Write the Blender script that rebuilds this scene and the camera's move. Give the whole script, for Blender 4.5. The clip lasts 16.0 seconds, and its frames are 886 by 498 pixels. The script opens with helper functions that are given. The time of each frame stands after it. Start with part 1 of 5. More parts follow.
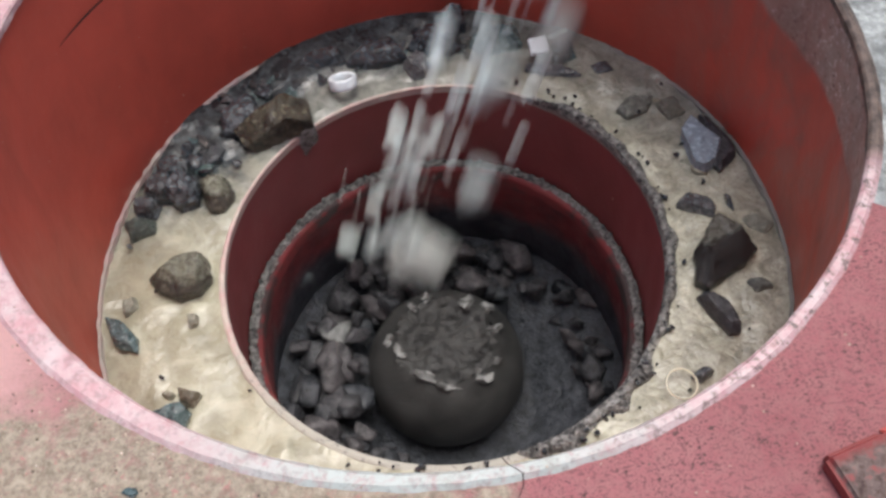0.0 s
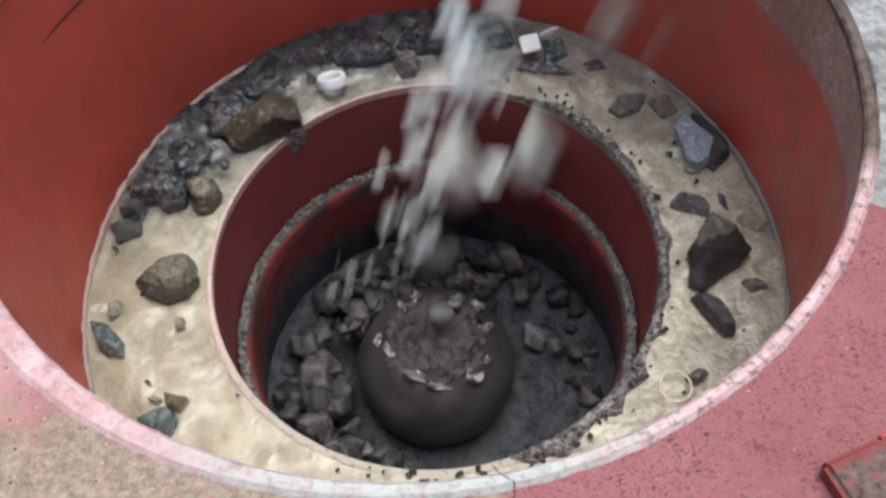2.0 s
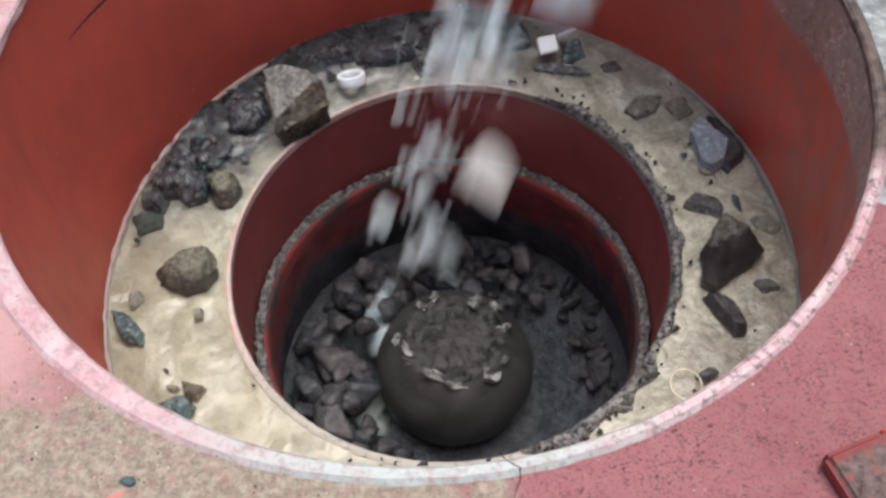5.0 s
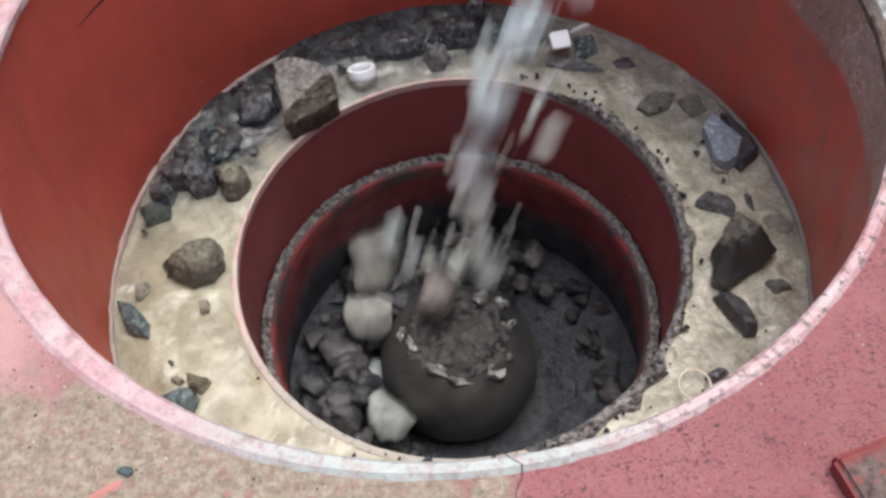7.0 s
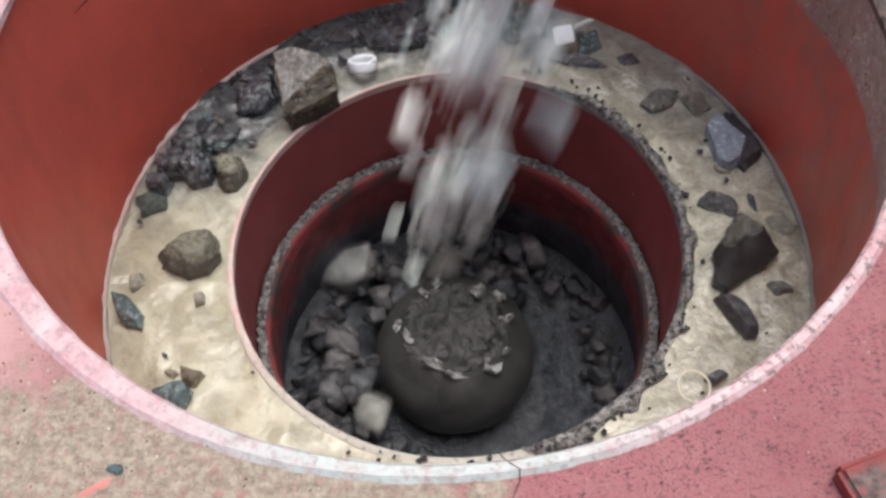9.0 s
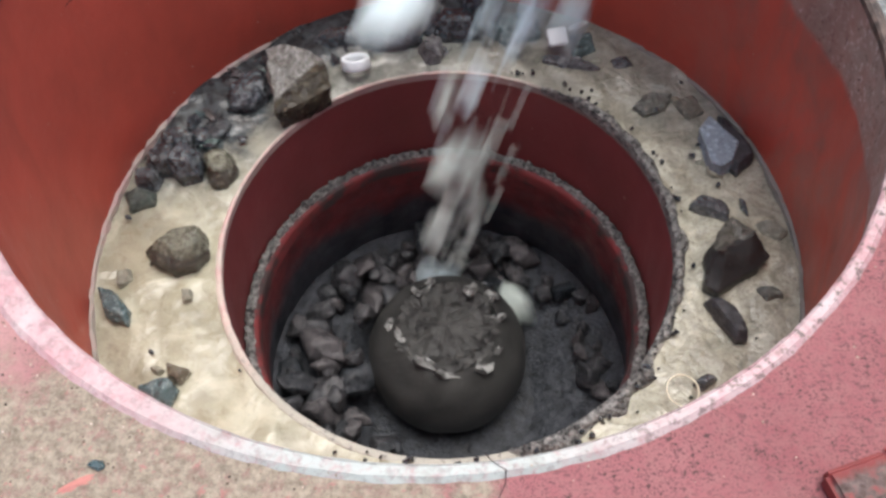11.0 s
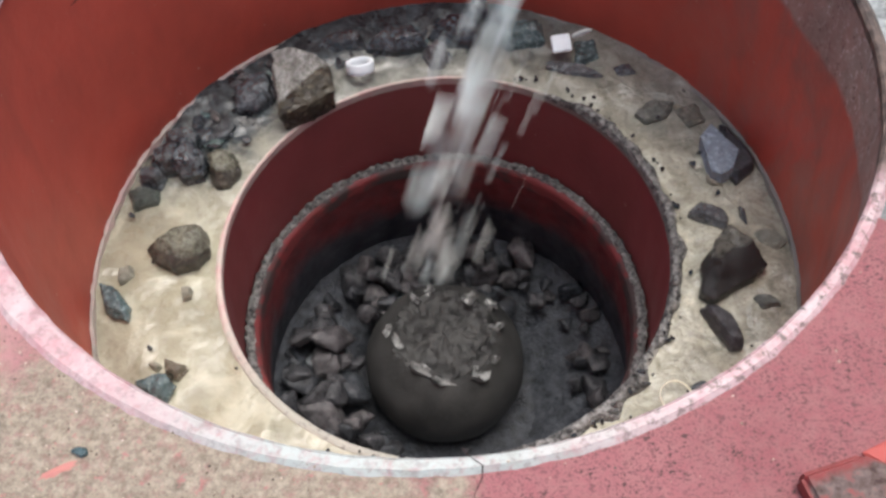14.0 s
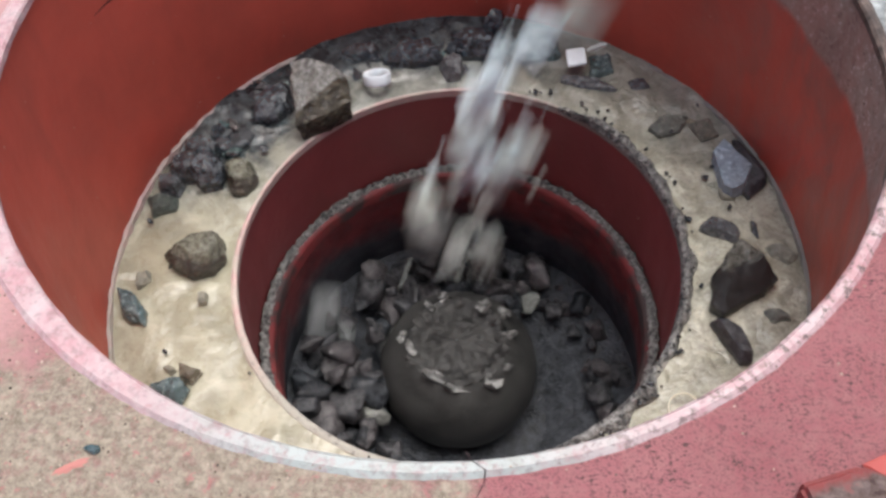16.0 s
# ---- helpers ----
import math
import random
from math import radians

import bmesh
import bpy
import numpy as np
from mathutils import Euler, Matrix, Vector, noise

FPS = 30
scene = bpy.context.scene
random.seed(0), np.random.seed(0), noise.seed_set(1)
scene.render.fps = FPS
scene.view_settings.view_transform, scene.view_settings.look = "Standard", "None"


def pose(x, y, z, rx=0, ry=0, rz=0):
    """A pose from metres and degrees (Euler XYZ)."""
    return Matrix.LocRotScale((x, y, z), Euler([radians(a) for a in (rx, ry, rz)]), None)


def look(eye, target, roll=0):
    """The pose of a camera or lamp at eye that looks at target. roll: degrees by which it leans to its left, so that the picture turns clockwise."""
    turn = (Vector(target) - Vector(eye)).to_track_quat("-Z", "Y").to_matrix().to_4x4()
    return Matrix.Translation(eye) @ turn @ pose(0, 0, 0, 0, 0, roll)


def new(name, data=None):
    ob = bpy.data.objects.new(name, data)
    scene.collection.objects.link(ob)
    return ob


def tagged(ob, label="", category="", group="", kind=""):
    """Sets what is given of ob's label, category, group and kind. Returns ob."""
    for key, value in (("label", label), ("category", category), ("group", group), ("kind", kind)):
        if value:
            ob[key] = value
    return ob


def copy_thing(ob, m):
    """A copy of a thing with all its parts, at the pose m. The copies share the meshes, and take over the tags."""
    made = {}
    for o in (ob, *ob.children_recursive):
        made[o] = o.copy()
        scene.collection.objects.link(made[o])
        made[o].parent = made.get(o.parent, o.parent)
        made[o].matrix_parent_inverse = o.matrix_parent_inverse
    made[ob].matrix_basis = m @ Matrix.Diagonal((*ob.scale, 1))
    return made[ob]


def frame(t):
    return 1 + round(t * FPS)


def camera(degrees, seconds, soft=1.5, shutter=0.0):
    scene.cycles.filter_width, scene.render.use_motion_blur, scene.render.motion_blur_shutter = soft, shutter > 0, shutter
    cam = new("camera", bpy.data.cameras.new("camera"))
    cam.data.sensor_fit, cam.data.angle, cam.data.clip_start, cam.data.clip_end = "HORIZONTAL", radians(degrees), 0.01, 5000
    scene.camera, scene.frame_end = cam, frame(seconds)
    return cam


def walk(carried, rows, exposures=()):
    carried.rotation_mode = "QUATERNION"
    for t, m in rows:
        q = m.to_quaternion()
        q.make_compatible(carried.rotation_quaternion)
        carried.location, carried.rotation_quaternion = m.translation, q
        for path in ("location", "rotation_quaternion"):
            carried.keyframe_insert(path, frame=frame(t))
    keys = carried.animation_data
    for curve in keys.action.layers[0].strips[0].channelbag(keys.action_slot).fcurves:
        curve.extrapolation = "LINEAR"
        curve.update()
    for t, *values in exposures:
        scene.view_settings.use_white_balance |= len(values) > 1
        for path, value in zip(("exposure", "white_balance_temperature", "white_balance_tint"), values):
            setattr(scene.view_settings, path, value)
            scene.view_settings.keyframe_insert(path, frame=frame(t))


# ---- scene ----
cam = camera(51.0, 16.0, soft=2.8, shutter=0.55)
PATH = [
    (0.0, pose(-0.0196, -0.8541, 1.3626, 32.120, 2.499, -5.271)),
    (0.5, pose(-0.0167, -0.8581, 1.3575, 32.128, 3.075, -4.551)),
    (1.0, pose(-0.0230, -0.8532, 1.3521, 31.924, 2.631, -4.699)),
    (1.5, pose(-0.0232, -0.8484, 1.3565, 32.802, 2.263, -4.760)),
    (2.0, pose(-0.0144, -0.8389, 1.3464, 31.997, 2.252, -5.657)),
    (2.5, pose(-0.0131, -0.8278, 1.3458, 32.047, 2.152, -5.810)),
    (3.0, pose(-0.0225, -0.8368, 1.3531, 32.085, 2.560, -4.730)),
    (3.5, pose(-0.0149, -0.8489, 1.3596, 32.492, 3.134, -4.362)),
    (4.0, pose(-0.0102, -0.8622, 1.3614, 32.354, 2.905, -4.672)),
    (6.5, pose(-0.0039, -0.8611, 1.3450, 32.320, 2.632, -3.302)),
    (7.0, pose(0.0000, -0.8602, 1.3428, 32.276, 3.048, -3.138)),
    (7.5, pose(-0.0146, -0.8485, 1.3448, 32.044, 2.739, -3.322)),
    (8.0, pose(-0.0088, -0.8443, 1.3409, 32.039, 2.743, -3.076)),
    (8.5, pose(-0.0000, -0.8417, 1.3344, 31.702, 2.672, -2.782)),
    (9.0, pose(-0.0025, -0.8452, 1.3310, 31.818, 2.375, -2.395)),
    (11.5, pose(0.0023, -0.8450, 1.3176, 32.119, 1.329, -1.452)),
    (12.0, pose(0.0069, -0.8461, 1.3127, 32.397, 2.114, -0.503)),
    (12.5, pose(0.0129, -0.8434, 1.3129, 32.308, 1.554, -0.664)),
    (13.0, pose(0.0183, -0.8448, 1.3132, 32.340, 1.717, -0.662)),
    (13.5, pose(0.0273, -0.8613, 1.3230, 33.249, 1.864, -0.358)),
    (14.0, pose(0.0324, -0.8613, 1.3227, 32.682, 1.894, -0.507)),
    (14.5, pose(0.0399, -0.8619, 1.3226, 32.854, 2.309, 0.027)),
    (15.0, pose(0.0418, -0.8700, 1.3291, 33.516, 2.477, 0.346)),
    (15.5, pose(0.0394, -0.8667, 1.3294, 33.417, 2.728, 0.767)),
    (16.0, pose(0.0446, -0.8745, 1.3335, 33.519, 2.430, 0.861)),
]
walk(cam, PATH, exposures=[(t, e, 6370, 9.1) for t, e in ((0, 0.20), (4, 0.22), (7, 0.27), (9, 0.32), (12, 0.36), (14, 0.33), (16, 0.26))])

# ---- light: a bright overcast sky, brighter from the far right ----
SUN_DIR = Vector((0.14, 0.15, 1.25)).normalized()
world = bpy.data.worlds.new("sky")
scene.world = world
world.use_nodes = True
wn = world.node_tree
sky = wn.nodes.new("ShaderNodeTexSky")
sky.sky_type, sky.sun_disc = "NISHITA", False
sky.sun_elevation = math.asin(SUN_DIR.z)
sky.sun_rotation = math.atan2(SUN_DIR.x, SUN_DIR.y)
sky.air_density, sky.dust_density, sky.ozone_density = 1.0, 6.0, 1.0
background = wn.nodes["Background"]
background.inputs["Strength"].default_value = 0.15
wn.links.new(sky.outputs[0], background.inputs["Color"])
sun_data = bpy.data.lights.new("sun", "SUN")
sun_data.energy, sun_data.angle, sun_data.color = 1.8, radians(42), (1.0, 0.99, 0.98)
sun = new("sun", sun_data)
sun.matrix_world = look(SUN_DIR * 8, (0, 0, 0))


# ---- materials ----
class Nodes:
    """A small node builder for one principled material."""

    def __init__(self, name):
        self.mat = bpy.data.materials.new(name)
        self.mat.use_nodes = True
        self.t = self.mat.node_tree
        self.p = self.t.nodes["Principled BSDF"]
        self.geo = self.t.nodes.new("ShaderNodeTexCoord")

    def put(self, a, b):
        self.t.links.new(a, b)

    def noise(self, scale, detail=6, rough=0.6, distort=0.0, stretch=None):
        n = self.t.nodes.new("ShaderNodeTexNoise")
        n.inputs["Scale"].default_value = scale
        n.inputs["Detail"].default_value = detail
        n.inputs["Roughness"].default_value = rough
        n.inputs["Distortion"].default_value = distort
        src = self.geo.outputs["Object"]
        if stretch:
            m = self.t.nodes.new("ShaderNodeMapping")
            m.inputs["Scale"].default_value = stretch
            self.put(src, m.inputs["Vector"])
            src = m.outputs[0]
        self.put(src, n.inputs["Vector"])
        return n.outputs["Fac"]

    def cells(self, scale, feature="F1"):
        n = self.t.nodes.new("ShaderNodeTexVoronoi")
        n.feature = feature
        n.inputs["Scale"].default_value = scale
        self.put(self.geo.outputs["Object"], n.inputs["Vector"])
        return n

    def ramp(self, fac, *stops):
        r = self.t.nodes.new("ShaderNodeValToRGB")
        e = r.color_ramp.elements
        while len(e) < len(stops):
            e.new(0.5)
        for el, (at, col) in zip(e, stops):
            el.position = at
            el.color = (*(col if isinstance(col, tuple) else (col,) * 3), 1)
        self.put(fac, r.inputs["Fac"])
        return r.outputs["Color"]

    def mix(self, fac, a, b, how="MIX"):
        m = self.t.nodes.new("ShaderNodeMix")
        m.data_type, m.blend_type = "RGBA", how
        for sock, val in ((m.inputs["Factor"], fac), (m.inputs[6], a), (m.inputs[7], b)):
            if isinstance(val, (int, float)):
                sock.default_value = val
            elif isinstance(val, tuple):
                sock.default_value = (*val, 1)
            else:
                self.put(val, sock)
        return m.outputs[2]

    def calc(self, op, a, b=0.0, c=0.0):
        m = self.t.nodes.new("ShaderNodeMath")
        m.operation = op
        for sock, val in zip(m.inputs, (a, b, c)):
            if isinstance(val, (int, float)):
                sock.default_value = val
            else:
                self.put(val, sock)
        return m.outputs[0]

    def xyz(self):
        s = self.t.nodes.new("ShaderNodeSeparateXYZ")
        self.put(self.geo.outputs["Object"], s.inputs[0])
        return s.outputs

    def random(self):
        return self.t.nodes.new("ShaderNodeObjectInfo").outputs["Random"]

    def island(self):
        return self.t.nodes.new("ShaderNodeNewGeometry").outputs["Random Per Island"]

    def finish(self, color, rough=0.6, metal=0.0, bump=None, depth=0.002, spec=0.5, film=0.0):
        for sock, val in ((self.p.inputs["Base Color"], color), (self.p.inputs["Roughness"], rough), (self.p.inputs["Metallic"], metal)):
            if isinstance(val, (int, float)):
                sock.default_value = val
            elif isinstance(val, tuple):
                sock.default_value = (*val, 1)
            else:
                self.put(val, sock)
        self.p.inputs["Specular IOR Level"].default_value = spec
        self.p.inputs["Coat Weight"].default_value = film
        self.p.inputs["Coat Roughness"].default_value = 0.10
        if bump is not None:
            b = self.t.nodes.new("ShaderNodeBump")
            b.inputs["Distance"].default_value = depth
            b.inputs["Strength"].default_value = 0.9
            self.put(bump, b.inputs["Height"])
            self.put(b.outputs[0], self.p.inputs["Normal"])
        return self.mat


def red_paint(name, base, dusty, patchy=False):
    n = Nodes(name)
    big = n.noise(3.5, 5, 0.6)
    streak = n.noise(4, 5, 0.55, 0.4, (2.6, 2.6, 1.0))
    fine = n.noise(160, 4)
    col = n.mix(n.ramp(big, (0.3, 0.0), (0.75, 1.0)), tuple(c * 0.8 for c in base), tuple(min(1, c * 1.15) for c in base))
    col = n.mix(n.ramp(streak, (0.50, 0.0), (0.80, 0.28)), col, (0.17, 0.085, 0.06))
    col = n.mix(n.ramp(fine, (0.66, 0.0), (0.74, 0.3)), col, (0.3, 0.2, 0.15))
    col = n.mix(n.ramp(n.noise(75, 3, 0.6, 0.2), (0.73, 0.0), (0.76, 0.7)), col, (0.62, 0.45, 0.38))
    rough = n.ramp(streak, (0.3, 0.38), (0.7, 0.6))
    if patchy:
        grime = n.ramp(n.calc("ADD", n.noise(9, 3), n.calc("MULTIPLY", n.calc("SUBTRACT", n.noise(60, 6, 0.7), 0.5), 0.4)), (0.42, 0.0), (0.52, 0.9))
        col = n.mix(grime, col, (0.045, 0.045, 0.044))
    if dusty:
        x, y, z = n.xyz()
        wob = n.calc("MULTIPLY", n.calc("SUBTRACT", n.noise(9, 5), 0.5), 0.05)
        depth = n.calc("ADD", n.calc("MULTIPLY_ADD", x, 0.22, 0.004), n.calc("MULTIPLY", y, 0.12))
        top = n.calc("SUBTRACT", n.calc("ADD", z, n.calc("ADD", wob, depth)), 0.482)
        mask = n.calc("MULTIPLY", n.ramp(n.calc("MULTIPLY_ADD", top, 8.0, 0.5), (0.42, 0.0), (0.55, 1.0)), n.ramp(x, (0.33, 0.0), (0.42, 1.0)))
        dirt = n.mix(n.noise(45, 8, 0.7), (0.24, 0.165, 0.13), (0.52, 0.40, 0.325))
        dirt = n.mix(n.ramp(n.noise(110, 5, 0.7), (0.56, 0.0), (0.62, 0.8)), dirt, (0.66, 0.56, 0.50))
        dirt = n.mix(n.ramp(n.noise(95, 5, 0.7, 0.3), (0.58, 0.0), (0.64, 0.8)), dirt, (0.10, 0.06, 0.05))
        col = n.mix(n.calc("MULTIPLY", mask, n.ramp(n.noise(14, 6, 0.7), (0.25, 0.65), (0.6, 1.0))), col, dirt)
        low = n.calc("MULTIPLY", n.ramp(x, (0.3, 0.0), (0.5, 1.0)), n.ramp(n.noise(7, 6, 0.6, 0.5, (1, 1, 0.6)), (0.5, 0.0), (0.7, 0.8)))
        col = n.mix(low, col, (0.24, 0.125, 0.10))
        smear = n.calc("MULTIPLY", n.ramp(x, (0.38, 0.0), (0.52, 1.0)), n.ramp(n.noise(5, 7, 0.7, 0.8, (1, 1, 0.45)), (0.48, 0.0), (0.62, 0.45)))
        col = n.mix(smear, col, (0.30, 0.20, 0.165))
        rough = n.mix(mask, rough, (0.9, 0.9, 0.9))
    return n.finish(col, rough, 0.0, n.noise(60, 6), 0.0012)


def wet_sand():
    n = Nodes("wet_tan_slurry")
    x, y, z = n.xyz()
    a = n.noise(7, 8, 0.62, 0.9)
    b = n.noise(48, 6, 0.65)
    col = n.mix(n.ramp(a, (0.28, 0.0), (0.7, 1.0)), (0.235, 0.230, 0.165), (0.455, 0.440, 0.325))
    col = n.mix(n.ramp(b, (0.45, 0.0), (0.75, 0.5)), col, (0.27, 0.25, 0.185))
    runnel = n.noise(10, 4, 0.5, 1.4)
    col = n.mix(n.ramp(runnel, (0.54, 0.0), (0.64, 0.55)), col, (0.565, 0.555, 0.435))
    col = n.mix(n.ramp(runnel, (0.32, 0.6), (0.43, 0.0)), col, (0.20, 0.182, 0.130))
    # greyer silt, marbled, on the right
    silt = n.mix(n.ramp(n.noise(17, 7, 0.66, 1.6), (0.34, 0.0), (0.66, 1.0)), (0.18, 0.175, 0.138), (0.56, 0.545, 0.435))
    col = n.mix(n.calc("MULTIPLY", n.ramp(n.calc("ADD", x, n.calc("MULTIPLY", n.calc("SUBTRACT", a, 0.5), 0.25)), (0.18, 0.0), (0.42, 1.0)), 0.80), col, silt)
    # grey fines over the far side, with the far wall's shade mixed into the colour
    rag = n.calc("SUBTRACT", n.noise(12, 6, 0.66, 0.6), 0.5)
    far = n.ramp(n.calc("ADD", y, n.calc("MULTIPLY", rag, 0.3)), (0.02, 0.0), (0.27, 1.0))
    grey = n.mix(n.ramp(n.noise(21, 6, 0.65, 0.9), (0.36, 0.0), (0.64, 1.0)), (0.125, 0.137, 0.132), (0.30, 0.315, 0.285))
    col = n.mix(n.calc("MULTIPLY", far, n.ramp(x, (0.02, 0.86), (0.30, 0.38))), col, grey)
    # dark mud along the wall on the far left
    radius = n.calc("SQRT", n.calc("ADD", n.calc("MULTIPLY", x, x), n.calc("MULTIPLY", y, y)))
    mud = n.ramp(n.calc("ADD", radius, n.calc("MULTIPLY", rag, 0.26)), (0.425, 0.0), (0.475, 1.0))
    mud = n.calc("MULTIPLY", mud, n.ramp(n.calc("ADD", y, n.calc("MULTIPLY", rag, 0.2)), (0.12, 0.0), (0.2, 1.0)))
    mud = n.calc("MULTIPLY", mud, n.ramp(n.calc("SUBTRACT", n.calc("ADD", 0.5, n.calc("MULTIPLY", rag, 0.3)), x), (0.2, 0.2), (0.42, 1.0)))
    # the blue-grey end of the noise paints highlights on the black mud
    ooze = n.mix(n.ramp(n.noise(34, 8, 0.74, 0.8), (0.44, 0.0), (0.66, 1.0)), (0.008, 0.012, 0.016), (0.098, 0.125, 0.136))
    col = n.mix(n.calc("MULTIPLY", mud, 0.97), col, ooze)
    grainy = n.calc("MULTIPLY", n.ramp(n.noise(150, 5, 0.7), (0.53, 0.0), (0.62, 0.55)), n.ramp(x, (0.0, 0.25), (0.3, 1.0)))
    col = n.mix(grainy, col, (0.16, 0.155, 0.13))
    rough = n.ramp(n.noise(14, 5), (0.35, 0.14), (0.62, 0.42))
    relief = n.calc("ADD", n.calc("MULTIPLY", n.noise(42, 4, 0.55, 0.8), 0.8), n.calc("MULTIPLY", runnel, 1.8))
    relief = n.calc("ADD", relief, n.calc("MULTIPLY", n.ramp(x, (0.1, 0.0), (0.35, 1.0)), n.calc("MULTIPLY", n.noise(26, 3, 0.5, 1.5), 1.5)))
    return n.finish(col, rough, 0.0, relief, 0.0036, 0.6)


def grit(name, dark, light, scale=260, depth=0.004):
    n = Nodes(name)
    v = n.cells(scale)
    a = n.noise(scale * 0.35, 6, 0.7)
    col = n.mix(n.ramp(a, (0.39, 0.0), (0.63, 1.0)), dark, light)
    col = n.mix(n.ramp(n.noise(22, 5), (0.3, 0.0), (0.7, 0.5)), col, tuple(c * 0.6 for c in dark))
    return n.finish(col, n.ramp(a, (0.3, 0.35), (0.7, 0.85)), 0.0, n.calc("ADD", n.calc("MULTIPLY", v.outputs["Distance"], -1.0), a), depth)


def worn_band():
    n = Nodes("worn_pink_white_rim")
    x, y, z = n.xyz()
    a = n.noise(35, 7, 0.7)
    col = n.mix(n.ramp(a, (0.35, 0.0), (0.65, 1.0)), (0.51, 0.285, 0.30), (0.57, 0.45, 0.45))
    front = n.ramp(n.calc("MULTIPLY_ADD", n.calc("ABSOLUTE", n.calc("ADD", x, 0.04)), -2.2, 1.0), (0.35, 0.0), (0.75, 1.0))
    col = n.mix(n.calc("MULTIPLY", front, 0.85), col, (0.40, 0.47, 0.445))
    grime = n.ramp(n.noise(26, 7, 0.7, 0.4), (0.50, 0.0), (0.66, 0.75))
    col = n.mix(n.calc("MULTIPLY", grime, n.calc("MULTIPLY_ADD", front, 0.7, 0.3)), col, (0.33, 0.33, 0.30))
    col = n.mix(n.ramp(n.noise(60, 6, 0.75, 0.5), (0.50, 0.0), (0.66, 0.6)), col, (0.40, 0.20, 0.20))
    chips = n.ramp(n.noise(95, 7, 0.78), (0.52, 0.0), (0.58, 1.0))
    right = n.ramp(x, (0.0, 0.35), (0.35, 1.0))
    col = n.mix(n.calc("MULTIPLY", chips, right), col, (0.16, 0.12, 0.11))
    east = n.ramp(n.calc("ADD", y, 0.27), (0.0, 0.0), (0.04, 1.0))
    soil = n.mix(n.ramp(n.noise(60, 6, 0.7), (0.36, 0.0), (0.64, 1.0)), (0.036, 0.025, 0.019), (0.165, 0.115, 0.092))
    col = n.mix(n.calc("MULTIPLY", east, n.ramp(x, (0.3, 0.0), (0.34, 1.0))), col, soil)
    return n.finish(col, 0.45, 0.0, n.noise(120, 5), 0.001)


def pink_deck():
    n = Nodes("pink_painted_deck")
    x, y, z = n.xyz()
    a = n.noise(6, 6, 0.6)
    col = n.mix(n.ramp(a, (0.3, 0.0), (0.7, 1.0)), (0.245, 0.065, 0.074), (0.315, 0.100, 0.110))
    dust = n.noise(50, 8, 0.75)
    col = n.mix(n.ramp(dust, (0.40, 0.0), (0.72, 0.50)), col, (0.345, 0.195, 0.183))
    specks = n.calc("MAXIMUM", n.ramp(n.noise(400, 4, 0.65), (0.525, 0.0), (0.62, 0.85)), n.ramp(n.noise(210, 3, 0.6, 0.0, (0.8, 1.2, 1.0)), (0.58, 0.0), (0.63, 1.0)))
    blotch = n.ramp(n.noise(20, 5), (0.35, 0.35), (0.6, 1.0))
    col = n.mix(n.calc("MULTIPLY", specks, blotch), col, (0.065, 0.024, 0.024))
    # tan dirt trodden over the paint on the left
    wob = n.calc("MULTIPLY", n.calc("SUBTRACT", n.noise(11, 7, 0.65), 0.5), 0.30)
    south = n.calc("ADD", n.calc("MULTIPLY_ADD", y, -1.6, -0.735), n.calc("MULTIPLY", wob, 1.3))
    edge = n.calc("MINIMUM", south, n.calc("ADD", n.calc("MULTIPLY_ADD", x, -0.7, -0.015), n.calc("MULTIPLY", wob, 1.8)))
    mask = n.ramp(n.calc("MULTIPLY_ADD", edge, 5.0, 0.5), (0.36, 0.0), (0.70, 1.0))
    keep = n.ramp(n.noise(75, 6, 0.7), (0.3, 0.45), (0.5, 1.0))
    soil = n.mix(n.ramp(n.noise(120, 8, 0.8), (0.36, 0.0), (0.66, 1.0)), (0.145, 0.115, 0.082), (0.435, 0.363, 0.275))
    soil = n.mix(n.ramp(n.noise(90, 5, 0.7), (0.60, 0.0), (0.66, 0.7)), soil, (0.42, 0.16, 0.15))
    col = n.mix(n.calc("MULTIPLY", mask, keep), col, soil)
    west = n.ramp(n.calc("MULTIPLY", x, -1.0), (0.36, 0.0), (0.46, 0.75))
    col = n.mix(n.calc("MULTIPLY", west, n.calc("SUBTRACT", 1.0, mask)), col, (0.56, 0.335, 0.315))
    return n.finish(col, n.ramp(dust, (0.35, 0.42), (0.7, 0.8)), 0.0, n.calc("ADD", n.noise(150, 6, 0.7), n.noise(30, 4)), 0.0022)


